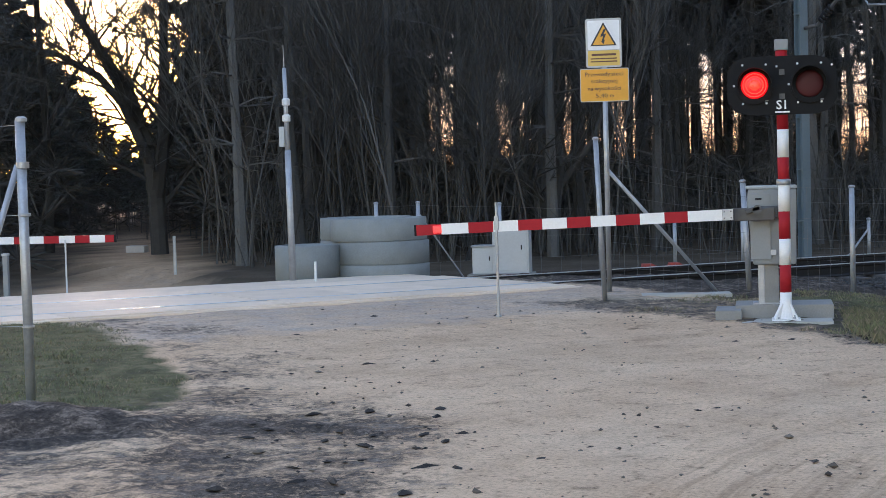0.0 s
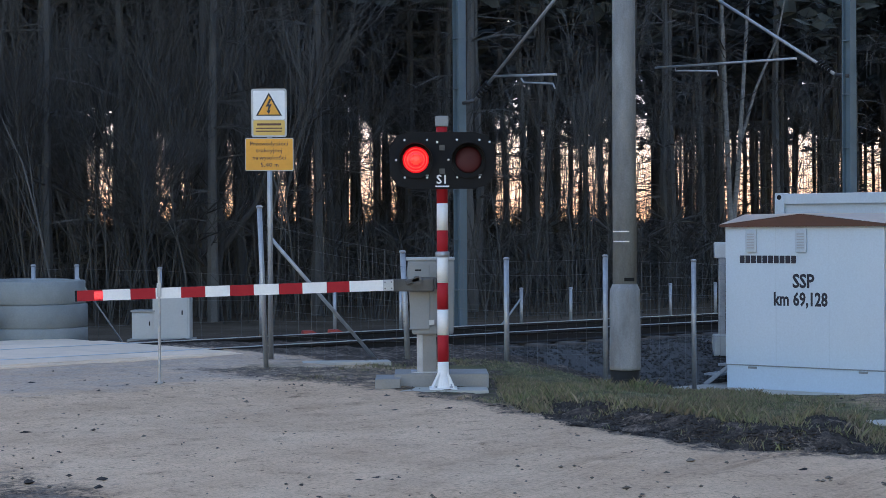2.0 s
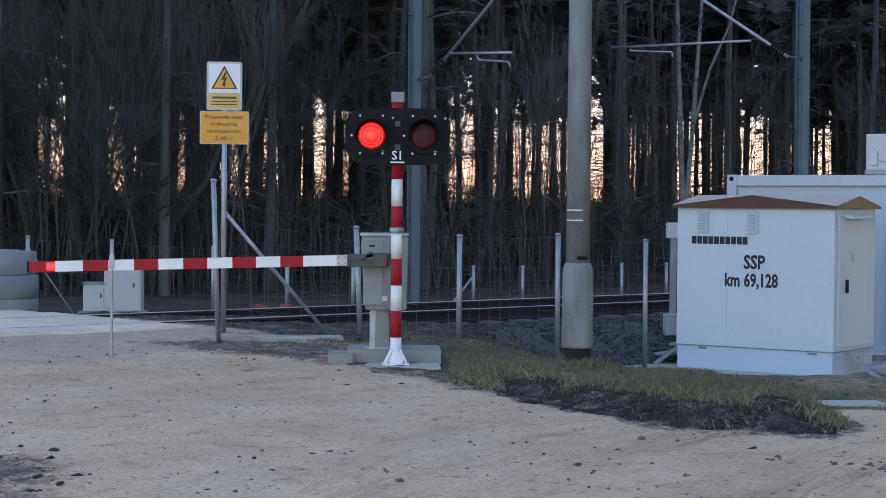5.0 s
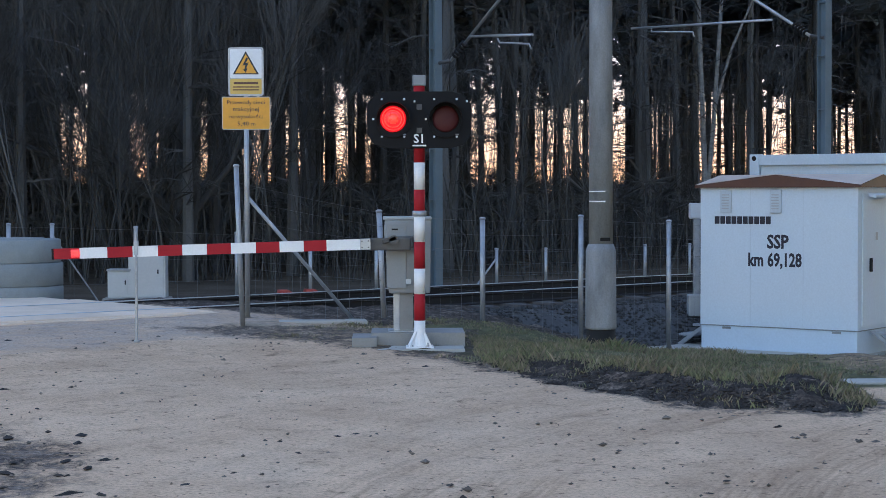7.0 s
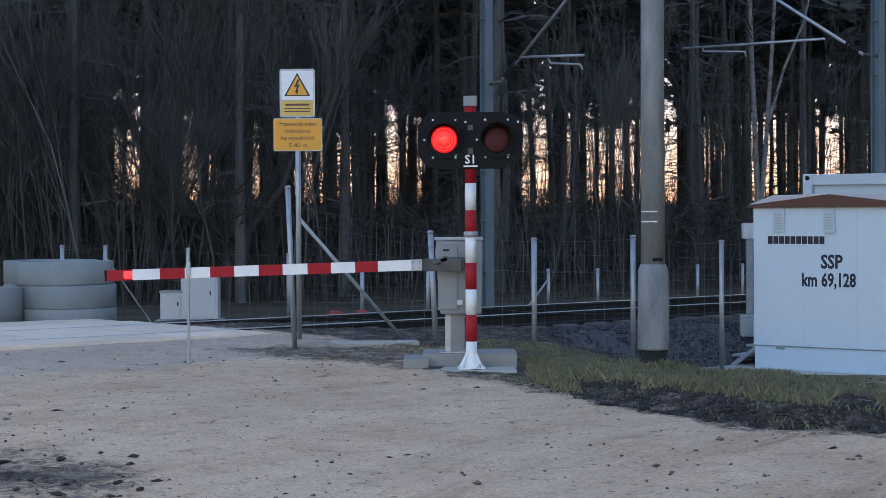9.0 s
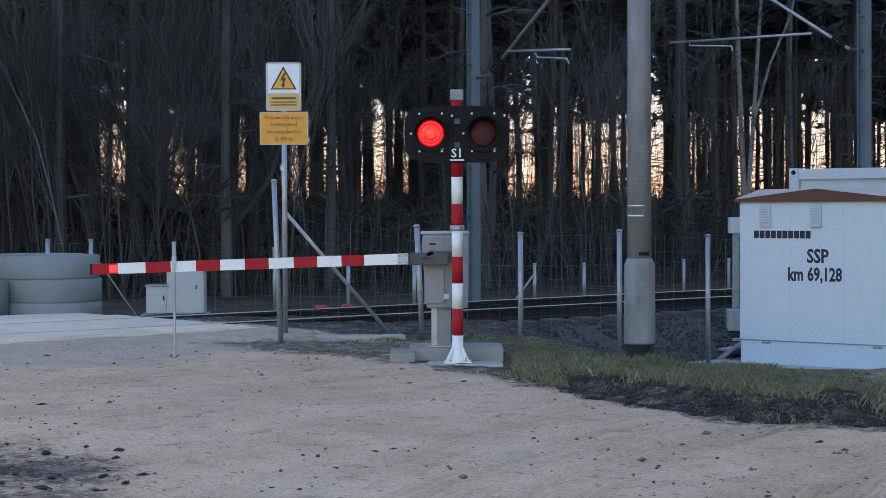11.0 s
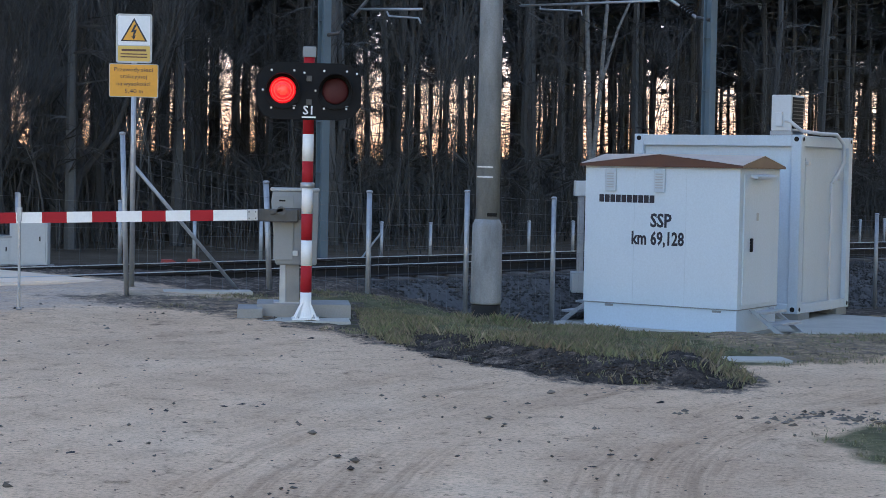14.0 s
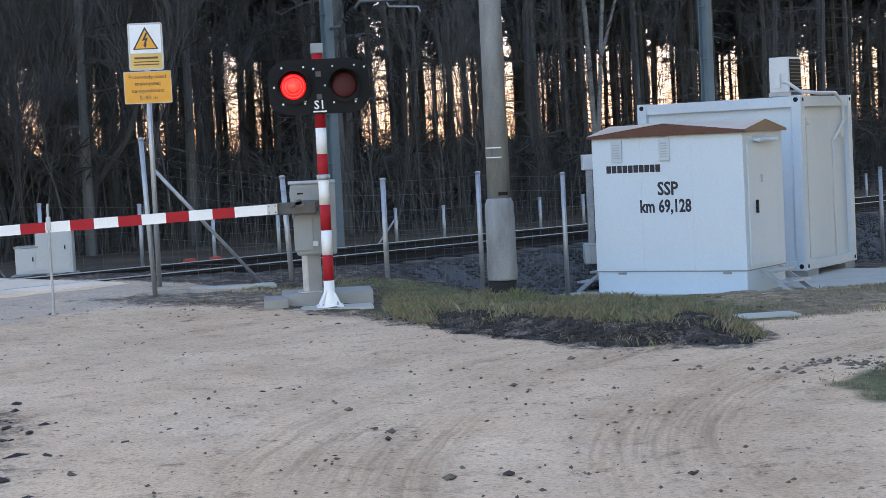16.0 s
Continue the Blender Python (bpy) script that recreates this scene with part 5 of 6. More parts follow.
def pine_lists(rng, height, crown_from, r, tufts=9):
    """A slender pine: trunk, whorls of dead branches low down, a ragged crown."""
    tv, tf, cv, cf = [], [], [], []
    bend = (rng.uniform(-0.45, 0.45), rng.uniform(-0.45, 0.45))
    pts = [Vector((bend[0] * (k / 7) ** 2 + 0.06 * rng.uniform(-1, 1), bend[1] * (k / 7) ** 2 + 0.06 * rng.uniform(-1, 1), height * k / 7 - 0.3)) for k in range(8)]
    limb(tv, tf, pts, [r * 1.3 if k == 0 else r * (1 - 0.75 * k / 7) for k in range(8)], 6)

    def stem(z):
        f = min(max((z + 0.3) / height * 7, 0), 6.99)
        return pts[int(f)].lerp(pts[int(f) + 1], f - int(f))
    z = 1.8
    while z < crown_from:                               # a whorl of dead branches every half metre
        for _ in range(rng.choice((1, 2, 2, 3, 4))):
            a, ln = rng.uniform(0, 6.28), rng.uniform(0.25, 1.1) + 0.09 * z
            o = stem(z)
            droop = rng.uniform(-0.35, 0.25)
            mid = o + Vector((math.cos(a), math.sin(a), droop + 0.12)) * ln * 0.55
            tip = o + Vector((math.cos(a + 0.2), math.sin(a + 0.2), droop)) * ln
            limb(tv, tf, [o, mid, tip], [0.020, 0.015, 0.006], 3)
            for _k in range(2):
                q = o.lerp(tip, rng.uniform(0.4, 1.0))
                c = a + rng.uniform(-1.2, 1.2)
                limb(tv, tf, [q, q + Vector((math.cos(c), math.sin(c), rng.uniform(-0.6, 0.5))) * rng.uniform(0.2, 0.7)], [0.010, 0.004], 3)
        z += rng.uniform(0.35, 0.7)
    for k in range(36):
        f = rng.random()
        z = crown_from + (height - crown_from) * f
        reach = (1.9 - 1.3 * f) * rng.uniform(0.6, 1.15)
        a = rng.uniform(0, 6.28)
        o = stem(z)
        tip = o + Vector((math.cos(a) * reach, math.sin(a) * reach, reach * rng.uniform(-0.25, 0.35)))
        limb(tv, tf, [o, tip], [0.035, 0.01], 3)
        for q in (0.4, 0.7, 1.0):
            clump(cv, cf, rng, o.lerp(tip, q) + Vector((rng.uniform(-.3, .3), rng.uniform(-.3, .3), rng.uniform(-.25, .25))), rng.uniform(0.5, 0.95), 0.55, 5.2 / tufts, tufts)
    return tv, tf, cv, cf


def mesh_from(name, vs, fs, mat):
    m = bpy.data.meshes.new(name)
    m.from_pydata(vs, [], fs)
    m.materials.append(mat)
    return m


def ob_from(name, vs, fs, mat, parent):
    ob = new(name, mesh_from(name, vs, fs, mat))
    ob.parent = parent
    return ob


def lateral(x, y):
    """Distance to the right of the forest road's line, and along it."""
    return x * math.cos(PATH_AZ) - y * math.sin(PATH_AZ), x * math.sin(PATH_AZ) + y * math.cos(PATH_AZ)


def free_for_tree(x, y, near=7.0):
    d = to_track(x, y)[1]
    if d < near:
        return False
    lat, along = lateral(x, y)
    return not (-0.064 * along < lat < 0.054 * along)


rng = random.Random(21)
pines = []
for k in range(6):
    h, cf_, r = rng.uniform(16, 21), rng.uniform(5.4, 8.6), rng.uniform(0.07, 0.125)
    top = base("pine_tree", pose(0, 0, -50), "tall pine with a bare dark trunk and dense high crown", "tree", "pine forest")
    tv, tf, cv, cc = pine_lists(rng, h, cf_, r)
    ob_from("trunk", tv, tf, BARK, top)
    ob_from("crown", cv, cc, NEEDLES, top)
    pines.append(top)
# narrow aisles between the planted rows, where the low sky shows: direction, half width in degrees, share of trees missing
LANES = ((-9.75, 0.55, 0.92), (-7.75, 0.45, 0.92), (-6.3, 0.35, 0.8), (-4.3, 0.35, 0.85), (-1.8, 0.5, 0.8), (2.95, 0.5, 0.93), (4.9, 0.35, 0.7), (5.6, 0.2, 0.7), (7.0, 0.4, 0.75), (8.5, 0.3, 0.7),
         (10.1, 0.45, 0.9), (12.2, 0.7, 0.7), (14.3, 0.4, 0.8), (16.6, 0.4, 0.8))
spots = []
tries = 0
while len(spots) < 980 and tries < 60000:
    tries += 1
    a = radians(rng.uniform(-31, 27))
    dist = math.sqrt(rng.uniform(33 ** 2, 125 ** 2))
    x, y = dist * math.sin(a), dist * math.cos(a)
    if not free_for_tree(x, y, 9.0):
        continue
    az = math.degrees(a)
    if any(abs(az - c) < w_ and rng.random() < miss for c, w_, miss in LANES):
        continue
    if any((x - px) ** 2 + (y - py) ** 2 < 0.8 for px, py in spots):
        continue
    spots.append((x, y))
extra = 0
while extra < 130:                                      # a denser stand beside the forest road
    a, dist = radians(rng.uniform(-17.4, -10.6)), rng.uniform(44, 112)
    x, y = dist * math.sin(a), dist * math.cos(a)
    if free_for_tree(x, y, 9.0):
        spots.append((x, y))
        extra += 1
spots.sort(key=lambda p: math.hypot(*p))
for k, (x, y) in enumerate(spots[:190]):
    s = rng.uniform(0.85, 1.12)
    m = pose(x, y, ground_z(x, y), rng.uniform(-1.5, 1.5), rng.uniform(-1.5, 1.5), rng.uniform(0, 360))
    if k < len(pines):
        pines[k].matrix_basis = m
    else:
        copy_thing(pines[k % len(pines)], m)
wv, wf, kv, kf = [], [], [], []
lists = [pine_lists(random.Random(100 + k), random.Random(k).uniform(17, 21), random.Random(k + 50).uniform(6.5, 11.0), random.Random(k + 80).uniform(0.085, 0.13), 4) for k in range(8)]
for x, y in spots[190:]:
    tv, tf, cv, cc = lists[rng.randrange(8)]
    m = pose(x, y, ground_z(x, y), 0, 0, rng.uniform(0, 360))
    for vs, fs, sv, sf in ((wv, wf, tv, tf), (kv, kf, cv, cc)):
        k = len(vs)
        arr = np.array(sv) @ np.array(m.to_3x3()).T + np.array(m.translation)
        vs.extend(map(tuple, arr))
        fs.extend(tuple(k + i for i in f) for f in sf)
tagged(new("far_trunks", mesh_from("far_trunks", wv, wf, BARK)), "dense dark trunks of the pine forest behind", "forest", kind="stuff")
tagged(new("far_crowns", mesh_from("far_crowns", kv, kf, NEEDLES)), "dark needle crowns of the pine forest behind", "forest", kind="stuff")


# the forest goes on unseen along the track, to both sides, blocking low sky
wv, wf, kv, kf = [], [], [], []
for k_ in range(540):
    s, d = rng.choice((rng.uniform(38, 130), rng.uniform(-75, -26))), rng.uniform(9, 42)
    p = on_track(s, d)
    # unseen trees close on the right, added to keep skylight off the cabinets
    if k_ >= 230:
        p = Vector((rng.uniform(14, 40), rng.uniform(-34, 26), 0))
    if abs(math.degrees(math.atan2(p.x, p.y))) < 27:
        continue
    tv, tf, cv, cc = lists[rng.randrange(8)]
    m = pose(p.x, p.y, ground_z(p.x, p.y), 0, 0, rng.uniform(0, 360))
    for vs, fs, sv, sf in ((wv, wf, tv, tf), (kv, kf, cv, cc)):
        k = len(vs)
        arr = np.array(sv) @ np.array(m.to_3x3()).T + np.array(m.translation)
        vs.extend(map(tuple, arr))
        fs.extend(tuple(k + i for i in f) for f in sf)
tagged(new("side_trunks", mesh_from("side_trunks", wv, wf, BARK)), "dark trunks of unseen trees added beside the view to block skylight", "forest", kind="stuff")
tagged(new("side_crowns", mesh_from("side_crowns", kv, kf, NEEDLES)), "dark crowns of unseen trees added beside the view to block skylight", "forest", kind="stuff")


def bare_lists(rng, height, r, spread=0.5, levels=4, droop=0.0, fork=3):
    vs, fs, thin_v, thin_f = [], [], [], []

    def grow(p, d, ln, r, level):
        pts, rad = [p], [r]
        q, dd = p.copy(), d.copy()
        for k in range(4):
            dd = (dd + Vector((rng.uniform(-1, 1), rng.uniform(-1, 1), rng.uniform(-0.5, 0.8) - droop)) * 0.16).normalized()
            q = q + dd * ln / 4
            pts.append(q.copy())
            rad.append(r * (1 - 0.13 * (k + 1)))
        limb(*((vs, fs) if level < 2 else (thin_v, thin_f)), pts, rad, 7 if level == 0 else (5 if level == 1 else 3))
        if level >= levels:
            return
        for k in range(fork + (2 if level == 0 else 0)):
            at = rng.uniform(0.35, 1.0)
            i = min(int(at * 4), 3)
            o = pts[i].lerp(pts[i + 1], at * 4 - i)
            away = Vector((rng.uniform(-1, 1), rng.uniform(-1, 1), rng.uniform(-0.2, 0.7))).normalized()
            grow(o, (dd * (1 - spread) + away * spread).normalized(), ln * rng.uniform(0.45, 0.7), max(rad[i] * 0.55, 0.005), level + 1)
    grow(Vector((0, 0, -0.2)), Vector((0, 0, 1)), height * 0.5, r, 0)
    return vs, fs, thin_v, thin_f


kinds = []
for k in range(5):
    top = base("bare_tree", pose(0, 0, -50), "leafless grey tree with fine twigs at the forest edge", "tree", "bare trees at the forest edge")
    r_ = random.Random(300 + k)
    vs, fs, qv, qf = bare_lists(r_, r_.uniform(4.0, 9.0), r_.uniform(0.016, 0.032), 0.40, 4, 0.0, 4)
    ob_from("trunk", vs, fs, BAREBARK, top)
    ob_from("crown", qv, qf, BAREBARK, top)
    kinds.append(top)
count = 0
tries = 0
while count < 75 and tries < 3000:
    tries += 1
    a = radians(rng.uniform(-30, 25))
    dist = rng.uniform(30, 55)
    x, y = dist * math.sin(a), dist * math.cos(a)
    if not free_for_tree(x, y, 6.5) or (a > 0.02 and rng.random() < 0.6) or any(abs(math.degrees(a) - c) < w_ for c, w_, miss in LANES):
        continue
    m = pose(x, y, ground_z(x, y), rng.uniform(-6, 6), rng.uniform(-6, 6), rng.uniform(0, 360))
    if count < len(kinds):
        kinds[count].matrix_basis = m
    else:
        copy_thing(kinds[count % len(kinds)], m)
    count += 1

# pale saplings before the darker wood
pale = []
for k in range(3):
    top = base("young_tree", pose(0, 0, -50), "thin leafless young tree with a pale grey-brown stem", "tree", "pale young trees")
    r_ = random.Random(700 + k)
    vs, fs, qv, qf = bare_lists(r_, r_.uniform(6.0, 9.0), r_.uniform(0.016, 0.026), 0.28, 3, 0.0, 4)
    ob_from("trunk", vs, fs, PALEBARK, top)
    ob_from("crown", qv, qf, PALEBARK, top)
    pale.append(top)
for count in range(90):
    a, dist = radians(rng.uniform(-17.5, -3) if count % 3 else rng.uniform(-3, 22)), rng.uniform(31, 44)
    x, y = dist * math.sin(a), dist * math.cos(a)
    while to_track(x, y)[1] < 7:
        x, y = x * 1.05, y * 1.05
    m = pose(x, y, ground_z(x, y), rng.uniform(-4, 4), rng.uniform(-4, 4), rng.uniform(0, 360))
    if count < len(pale):
        pale[count].matrix_basis = m
    else:
        copy_thing(pale[count % len(pale)], m)

# young pines where the forest road bends away, lowest in the middle of the gap
for k in range(150):
    along, f = rng.uniform(52, 112), rng.uniform(-0.066, 0.057)
    lat = f * along
    x, y = lat * math.cos(PATH_AZ) + along * math.sin(PATH_AZ), -lat * math.sin(PATH_AZ) + along * math.cos(PATH_AZ)
    off = abs(f - 0.009) * (1.0 if f > 0.009 else 0.75)
    tall = 1.3 + along * math.tan(radians(1.2 + 90 * off)) * rng.uniform(0.75, 1.05)
    young = copy_thing(pines[k % len(pines)], pose(x, y, ground_z(x, y) - tall * 0.22, 0, 0, rng.uniform(0, 360)) @ Matrix.Scale(tall * 1.2 / 18.5, 4))
    tagged(young, "young dark pine beside the forest road", "tree", "young pines")

def branching(rng, mains, twigs, levels=3):
    """A crooked bare tree: mains are (points, first radius, last radius); each breaks up into finer and finer branches."""
    limbs, qv, qf = [], [], []

    def grow(p, d, ln, r, level):
        pts, rad, q, dd = [p], [r], p.copy(), d.copy()
        for k in range(3):
            dd = (dd + Vector((rng.uniform(-1, 1), rng.uniform(-1, 1), rng.uniform(-0.6, 0.9))) * 0.26).normalized()
            q = q + dd * ln / 3
            pts.append(q.copy())
            rad.append(r * (1 - 0.24 * (k + 1)))
        limb(qv, qf, pts, rad, 4 if r > 0.025 else 3)
        if level < levels:
            for _ in range(rng.choice((3, 4, 5))):
                at = rng.uniform(0.25, 1.0) * 2.99
                o = pts[int(at)].lerp(pts[int(at) + 1], at - int(at))
                away = Vector((rng.uniform(-1, 1), rng.uniform(-1, 1), rng.uniform(-0.5, 0.9))).normalized()
                grow(o, (dd * 0.5 + away * 0.6).normalized(), ln * rng.uniform(0.4, 0.7), max(r * 0.5, 0.006), level + 1)

    for pts, r0, r1 in mains:
        pts = [Vector(p) for p in pts]
        vs, fs = [], []
        n = len(pts) - 1
        limb(vs, fs, pts, [r0 + (r1 - r0) * k / n for k in range(n + 1)], 8)
        limbs.append((vs, fs))
        for k in range(twigs):
            at = rng.uniform(0.12, 1.0) * (n - 0.01)
            i = int(at)
            o, d = pts[i].lerp(pts[i + 1], at - i), (pts[i + 1] - pts[i]).normalized()
            away = Vector((rng.uniform(-1, 1), rng.uniform(-1, 1), rng.uniform(-0.4, 0.9))).normalized()
            grow(o, (d * 0.45 + away * 0.7).normalized(), rng.uniform(0.9, 2.2), (r0 + (r1 - r0) * at / n) * 0.4, 1)
    return limbs, qv, qf


def oak_tree(x, y, turn, seed, mains, twigs, label, levels=3):
    oak = base("bare_oak", pose(x, y, ground_z(x, y), 0, 0, turn), label, "tree", "crooked bare trees")
    limbs, qv, qf = branching(random.Random(seed), mains, twigs, levels)
    for k, (vs, fs) in enumerate(limbs):
        ob_from("trunk" if k == 0 else "limb", vs, fs, BAREBARK, oak)
    ob_from("crown", qv, qf, BAREBARK, oak)
    return oak


# large oak against the evening sky: the trunk leans over and carries four great limbs
oak_tree(-13.0, 38.0, 19, 5, (
    ([(0.1, 0, -0.3), (0.05, 0, 1.2), (-0.1, 0.1, 2.4), (-0.45, 0.1, 3.5), (-0.95, 0.2, 4.3), (-1.6, 0.3, 5.4), (-2.1, 0.2, 6.3), (-2.9, 0.2, 7.6)], 0.20, 0.05),
    ([(0.05, 0, 1.2), (0.25, -0.1, 2.6), (0.3, -0.1, 4.0), (0.34, 0, 5.6), (0.3, 0.1, 8.5)], 0.17, 0.06),
    ([(-0.05, 0, 2.0), (-0.6, -0.2, 3.3), (-1.1, -0.2, 3.9), (-1.9, -0.3, 4.35), (-3.2, -0.4, 4.7), (-4.6, -0.5, 5.3)], 0.12, 0.03),
    ([(0.2, 0, 2.2), (0.7, 0.2, 3.6), (1.0, 0.3, 5.0), (1.05, 0.3, 6.6), (1.2, 0.4, 8.8)], 0.13, 0.05)), 24,
    "large leafless oak with crooked branches beside the forest road", 4)
oak_tree(-10.9, 38.5, 15, 9, (
    ([(0, 0, -0.3), (0.05, 0, 2.0), (-0.1, 0, 4.2), (0.05, 0.1, 6.5), (0.0, 0, 9.5)], 0.19, 0.07),
    ([(0, 0, 3.0), (-0.5, 0.2, 4.6), (-0.8, 0.2, 6.4), (-1.2, 0.2, 8.5)], 0.10, 0.03),
    ([(0, 0, 3.6), (0.6, 0.2, 5.0), (0.9, 0.2, 7.4)], 0.09, 0.03)), 14, "tall leafless tree with steep branches beside the forest road")
oak_tree(-16.7, 41.0, 22, 14, (
    ([(0, 0, -0.3), (0.1, 0, 1.8), (0.0, 0, 3.8), (-0.1, 0.1, 6.2), (0.2, 0, 9.0)], 0.13, 0.05),
    ([(0.05, 0, 3.0), (0.7, 0.2, 4.2), (1.3, 0.2, 5.0), (2.2, 0.2, 6.2)], 0.07, 0.02)), 14, "slender leafless tree beside the forest road")
# low crooked tree at the forest edge, its limbs reaching far to one side
oak_tree(-3.65, 33.2, 0, 31, (
    ([(0, 0, -0.2), (-0.05, 0, 0.6), (-0.35, 0.1, 1.25), (-0.95, 0.1, 1.75), (-1.6, 0.2, 2.35), (-2.1, 0.2, 3.3), (-2.3, 0.2, 4.4)], 0.13, 0.03),
    ([(-0.05, 0, 0.6), (0.1, 0.1, 1.6), (-0.1, 0.2, 2.8), (0.15, 0.2, 4.2), (0.1, 0.2, 5.6)], 0.09, 0.03),
    ([(-0.6, 0.1, 1.5), (-1.4, 0, 1.7), (-2.4, -0.1, 2.2), (-3.4, -0.2, 2.7)], 0.06, 0.02),
    ([(0, 0.1, 1.2), (0.7, 0.1, 2.1), (1.1, 0.1, 3.2), (1.3, 0.2, 4.6)], 0.07, 0.02)), 13, "low crooked leafless tree with wide limbs at the forest edge")

# birch with two pale stems
birch = base("birch_tree", pose(6.55, 37.6, -0.15), "young birch with two pale stems and thin bare twigs", "tree")
for name, pts, rad in (("stem", [(0.05, 0, -0.2), (0, 0, 1.9), (-0.10, 0, 4.4), (-0.16, 0, 6.2), (-0.2, 0, 9)], [0.075, 0.062, 0.05, 0.038, 0.02]),
                       ("second_stem", [(0.05, 0, 1.6), (0.18, 0, 3.1), (0.30, 0, 5.0), (0.42, 0, 7.0), (0.45, 0, 9)], [0.055, 0.048, 0.04, 0.03, 0.015]),
                       ("branch", [(0.2, 0, 3.4), (0.55, 0, 4.6), (1.0, 0.1, 5.6), (1.35, 0.2, 7.2)], [0.035, 0.03, 0.022, 0.01])):
    vs, fs = [], []
    limb(vs, fs, pts, rad, 9)
    ob_from(name, vs, fs, BIRCH, birch)
r_ = random.Random(77)
vs, fs = [], []
for _ in range(70):
    z = r_.uniform(2.6, 8.0)
    a, ln = r_.uniform(0, 6.28), r_.uniform(0.5, 1.5)
    p = Vector((r_.choice((-0.1, 0.3)), 0, z))
    d = Vector((math.cos(a), math.sin(a), 0.5)) * ln
    limb(vs, fs, [p, p + d * 0.5, p + d + Vector((0, 0, -0.12))], [0.014, 0.008, 0.003], 3)
ob_from("crown", vs, fs, BAREBARK, birch)

# undergrowth: thin upright stems with side twigs, densest along the forest edge
vs, fs = [], []
for _ in range(6500):
    a = radians(rng.uniform(-31, 27))
    dist = rng.uniform(32, 75)
    x, y = dist * math.sin(a), dist * math.cos(a)
    if not free_for_tree(x, y, 5.6):
        continue
    h = rng.uniform(0.8, 2.4) * (1.0 + 0.5 * noise.noise((x * 0.25, y * 0.25, 5)))
    z = ground_z(x, y) - 0.05
    lean = Vector((rng.uniform(-0.25, 0.25), rng.uniform(-0.25, 0.25), 1)) * h
    p = Vector((x, y, z))
    limb(vs, fs, [p, p + lean * 0.5 + Vector((rng.uniform(-.05, .05), 0, 0)), p + lean], [0.016, 0.011, 0.004], 3)
    for _k in range(3):
        f = rng.uniform(0.3, 0.9)
        q = p + lean * f
        limb(vs, fs, [q, q + Vector((rng.uniform(-0.5, 0.5), rng.uniform(-0.5, 0.5), rng.uniform(0.1, 0.6))) * h * 0.4], [0.007, 0.003], 3)
tagged(new("undergrowth", mesh_from("undergrowth", vs, fs, TWIGS)), "thin bare stems of forest undergrowth", "undergrowth", kind="stuff")
vs, fs = [], []
for _ in range(600):
    a = radians(rng.uniform(-16.5, 26))
    dist = math.sqrt(rng.uniform(45 ** 2, 115 ** 2))
    x, y = dist * math.sin(a), dist * math.cos(a)
    if not free_for_tree(x, y, 9.0):
        continue
    h, r = rng.uniform(3.0, 8.0), rng.uniform(0.010, 0.024)
    p = Vector((x, y, ground_z(x, y) - 0.05))
    lean = Vector((rng.uniform(-0.07, 0.07), rng.uniform(-0.07, 0.07), 1)) * h
    limb(vs, fs, [p, p + lean * 0.5 + Vector((rng.uniform(-.12, .12), 0, 0)), p + lean], [r, r * 0.8, r * 0.3], 3)
    for _k in range(3):
        q = p + lean * rng.uniform(0.2, 0.95)
        limb(vs, fs, [q, q + Vector((rng.uniform(-1, 1), rng.uniform(-1, 1), rng.uniform(-0.2, 0.7))) * rng.uniform(0.3, 0.9)], [0.010, 0.005], 3)
tagged(new("thin_stems", mesh_from("thin_stems", vs, fs, TWIGS)), "thin dead stems and saplings between the pines", "undergrowth", kind="stuff")
vs, fs = [], []
for _ in range(7500):
    a = radians(rng.uniform(-32, 28))
    dist = math.sqrt(rng.uniform(36 ** 2, 112 ** 2))
    x, y = dist * math.sin(a), dist * math.cos(a)
    d = to_track(x, y)[1]
    lat, along = lateral(x, y)
    road = -0.064 * along < lat < 0.054 * along
    if d < 8 or (road and along < 62 and abs(lat - 0.3) < 1.2):
        continue
    top_ = (3.2 if road else 2.3) * (0.75 + 0.6 * noise.noise((x * 0.15, y * 0.15, 9)))
    clump(vs, fs, rng, Vector((x, y, ground_z(x, y) + rng.uniform(0, max(top_, 0.3)))), rng.uniform(0.5, 1.0), 1.1, 0.09, 22)
tagged(new("brushwood", mesh_from("brushwood", vs, fs, TWIGS)), "dark tangled brushwood on the forest floor", "undergrowth", kind="stuff")
# ---------------------------------------------------------------- grass, stones and clods
def blades(name, seed, count, mat, pick, label, low, high):
    rng = random.Random(seed)
    vs, fs = [], []
    while len(fs) < count:
        x, y, k = pick(rng)
        if k <= 0:
            continue
        z = ground_z(x, y) - 0.01
        for _ in range(5):
            px, py = x + rng.gauss(0, 0.03), y + rng.gauss(0, 0.03)
            h = rng.uniform(low, high) * k
            a = rng.uniform(0, 6.28)
            wx, wy = 0.0045 * math.cos(a), 0.0045 * math.sin(a)
            lx, ly = rng.uniform(-0.7, 0.7) * h, rng.uniform(-0.7, 0.7) * h
            i = len(vs)
            vs.extend([(px - wx, py - wy, z), (px + wx, py + wy, z), (px + lx * 0.4 + wx * 0.7, py + ly * 0.4 + wy * 0.7, z + h * 0.6), (px + lx, py + ly, z + h)])
            fs.append((i, i + 1, i + 2, i + 3))
    tagged(new(name, mesh_from(name, vs, fs, mat)), label, "grass", kind="stuff")


def on_slab(x, y):
    p = yard(6.6, 22.1, 0).inverted() @ Vector((x, y, 0))
    return -5.4 < p.x < 1.9 and -1.1 < p.y < 3.6


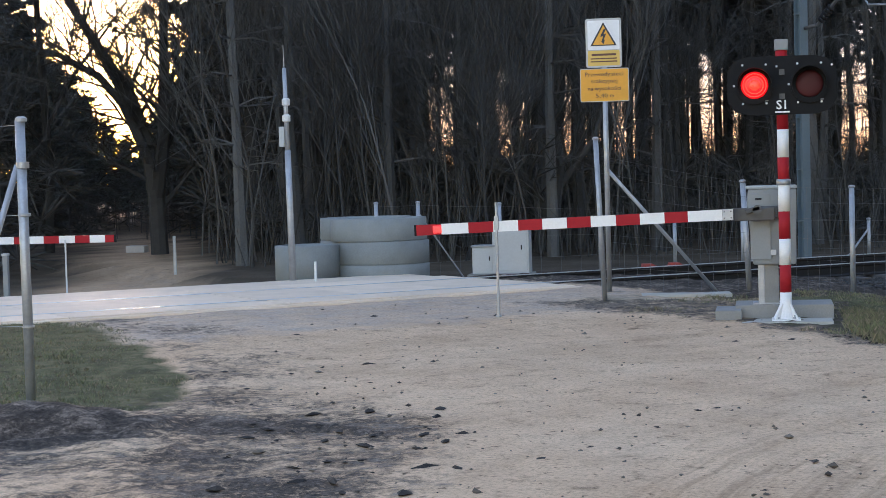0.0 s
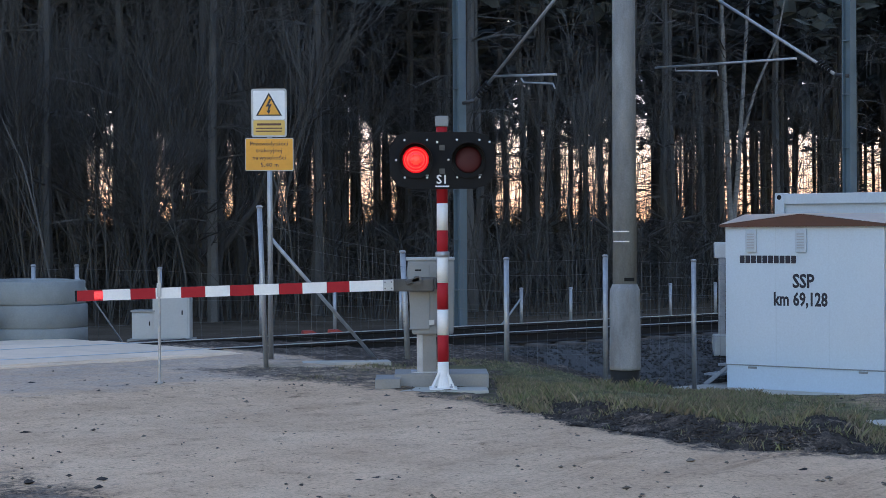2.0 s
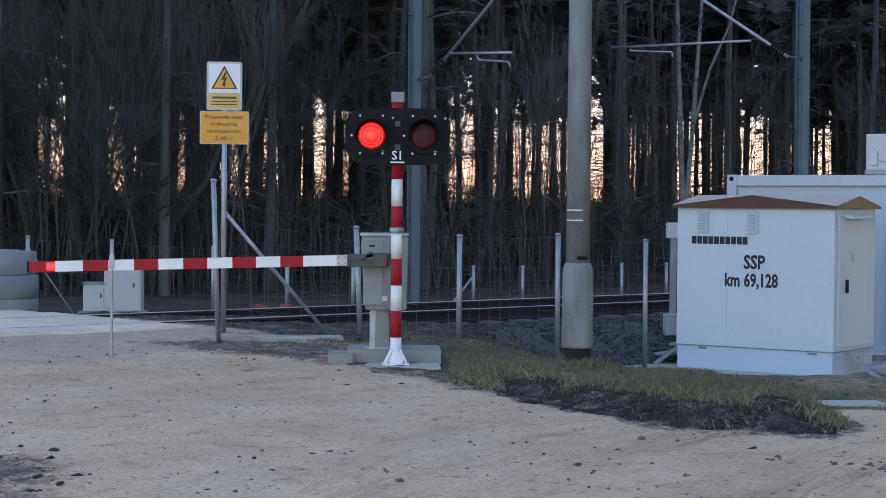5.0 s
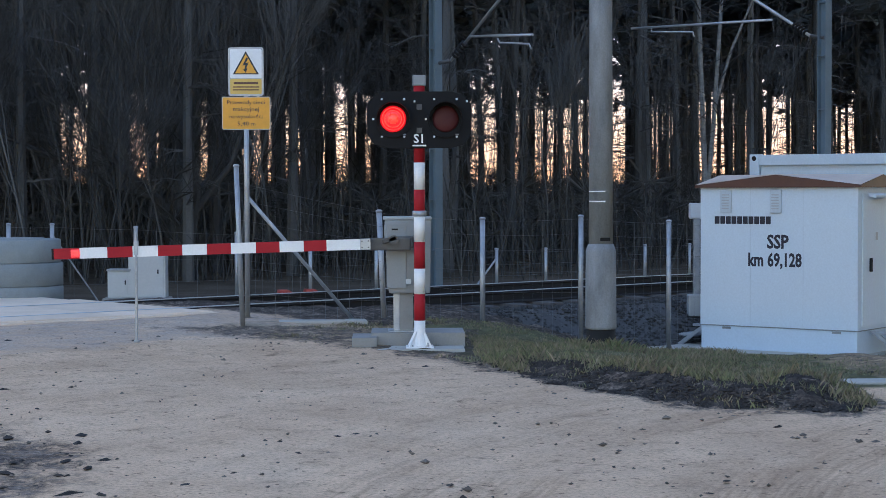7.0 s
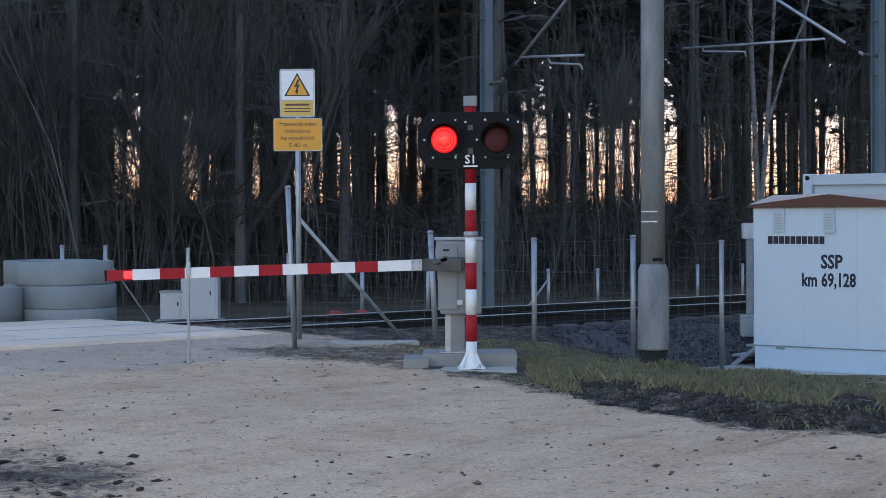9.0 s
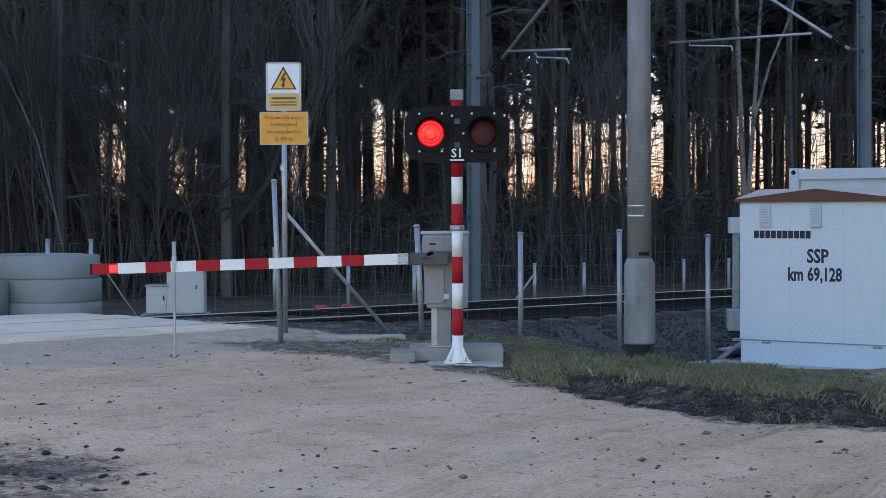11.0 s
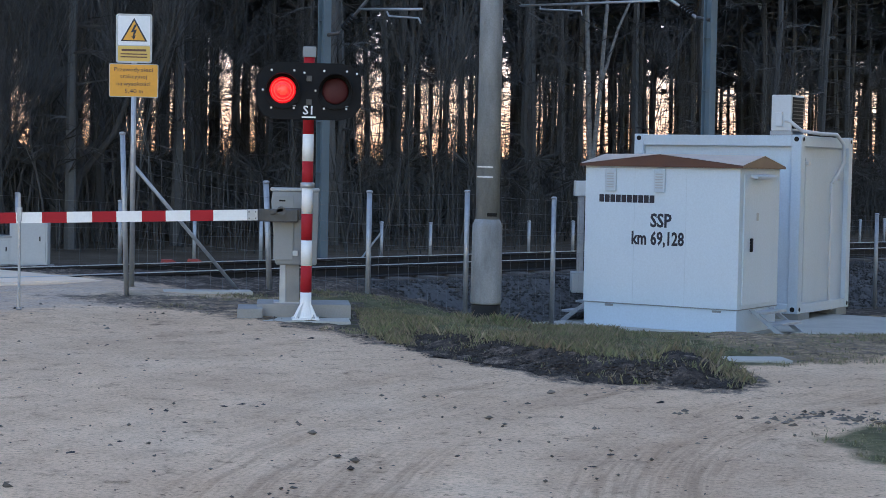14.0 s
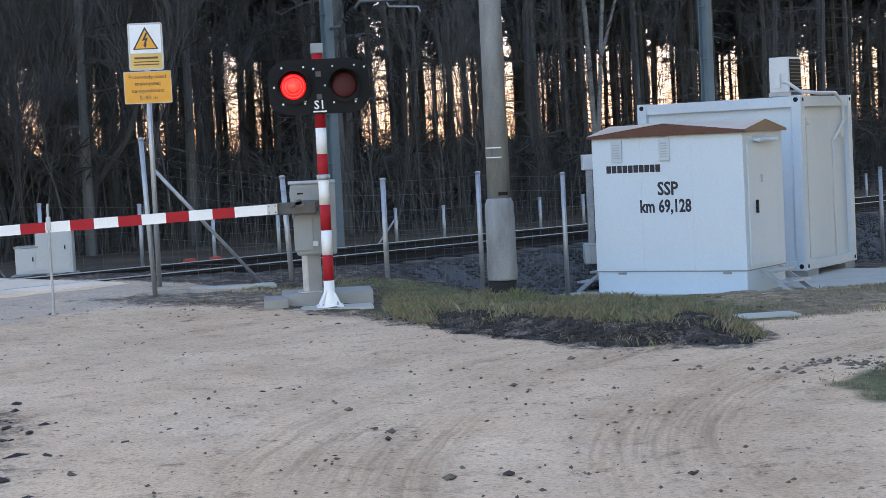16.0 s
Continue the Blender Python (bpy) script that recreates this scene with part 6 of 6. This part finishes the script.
def verge_place(rng):
    x, y = rng.uniform(-1.2, 7.5), rng.uniform(11.8, 22.5)
    if rng.random() < 0.45:
        x, y = rng.uniform(0.4, 3.6), rng.uniform(12.3, 18.6)
    e = edge_distance(x, y, VERGE) + 0.25 * noise.noise((x * 1.5, y * 1.5, 2))
    if e < 0 or to_track(x, y)[1] > -2.9:
        return x, y, 0
    if (-0.65 < x < 0.8 and 16.2 < y < 18.0) or (3.2 < x < 4.15 and 13.8 < y < 14.4) or (-1.3 < x < 0.2 and 18.2 < y < 18.7) or on_slab(x, y):
        return x, y, 0
    if math.hypot(x - 2.1, y - 18.0) < 0.3 or (abs(x - 2.05) < 0.3 and 17.2 < y < 18 and rng.random() < 0.7):
        return x, y, 0
    bare = front_soil(x, y)
    if 0.1 < bare < 0.9 and rng.random() < 0.35:
        return x, y, rng.uniform(0.7, 1.5)
    if rng.random() < 0.62 * bare:
        return x, y, 0
    lush = smoothstep(-0.35, 0.25, noise.noise((x * 0.8, y * 0.8, 31)))
    if x > 3.4:
        lush *= 0.3
    if x < 1.7:
        lush *= 0.5
    if rng.random() > 0.15 + 0.85 * lush:
        return x, y, 0
    bank = max(0.0, 1 - ((x - 2.0) / 1.6) ** 2 - ((y - 15.6 + 0.8 * (x - 2.0)) / 1.6) ** 2)
    tuft = max(0.0, noise.noise((x * 3.2, y * 3.2, 17)))
    return x, y, (0.35 + 0.5 * lush + 1.5 * tuft * lush) * (1 + 0.5 * bank)


def lawn_place(rng):
    if rng.random() < 0.8:
        x, y = rng.uniform(-8, -3.4), rng.uniform(10, 17.6)
        poly = LEFTLAWN
    else:
        x, y = rng.uniform(3, 6.5), rng.uniform(7.5, 12.5)
        poly = RIGHTLAWN
    if edge_distance(x, y, poly) + 0.2 * noise.noise((x * 1.5, y * 1.5, 2)) < 0:
        return x, y, 0
    return x, y, 0.45 + 0.3 * noise.noise((x, y, 3))


blades("verge_grass", 1, 46000, GRASSGREEN, verge_place, "green winter grass on the verge", 0.025, 0.075)
blades("verge_straw", 2, 22000, STRAW, verge_place, "dry straw-coloured grass on the verge", 0.025, 0.085)
blades("lawn_grass", 3, 26000, GRASSGREEN, lawn_place, "short green-brown grass beside the road", 0.03, 0.07)
blades("lawn_straw", 4, 20000, STRAW, lawn_place, "short dry grass beside the road", 0.03, 0.07)

rng = random.Random(12)
pebbles, clods = [], []
while len(pebbles) < 460:
    y = 6.2 + 12.5 * rng.random() ** 1.3
    x = rng.uniform(-0.30, 0.27) * y + rng.uniform(-0.5, 0.5)
    if inside(x, y, VERGE) or inside(x, y, LEFTLAWN):
        continue
    near_edge = edge_distance(x, y, VERGE) > -0.6
    if not near_edge and rng.random() < 0.45:
        continue
    r = rng.uniform(0.005, 0.016) if rng.random() < 0.95 else rng.uniform(0.016, 0.035)
    pebbles.append((x, y, ground_z(x, y) + 0.004, r * (1.3 if near_edge else 1.0)))
for _ in range(130):                                    # a strip of loose stones before the grass on the right
    x, y = rng.gauss(3.5, 0.35), rng.gauss(10.55, 0.16)
    pebbles.append((x, y, ground_z(x, y) + 0.006, rng.uniform(0.010, 0.03)))
while len(clods) < 400:
    y = 6.2 + 12 * rng.random() ** 1.2
    x = rng.uniform(-0.30, 0.27) * y
    soil = surface(x, y)[1]
    if rng.random() > 0.10 + soil or inside(x, y, LEFTLAWN):
        continue
    r = 0.005 + 0.028 * rng.random() ** 3
    clods.append((x, y, ground_z(x, y) + 0.003, r * (1 + 0.6 * soil)))
crumbs = []
while len(crumbs) < 5200:
    x, y = rng.uniform(0.4, 3.5), rng.uniform(11.6, 16.0)
    if rng.random() > front_soil(x, y):
        continue
    crumbs.append((x, y, ground_z(x, y) + 0.006, rng.uniform(0.005, 0.02)))
scatter("soil_crumbs", crumbs, CLOD, "dark loose soil along the edge of the verge", "earth", 33, 0.6, 1.6)
scatter("road_pebbles", pebbles, STONE, "small grey pebbles scattered on the sand road", "stones", 31, 0.6, 1.5)
scatter("earth_clods", clods, CLOD, "dark crumbs and clods of earth on the road", "earth", 32, 0.4, 2.6)
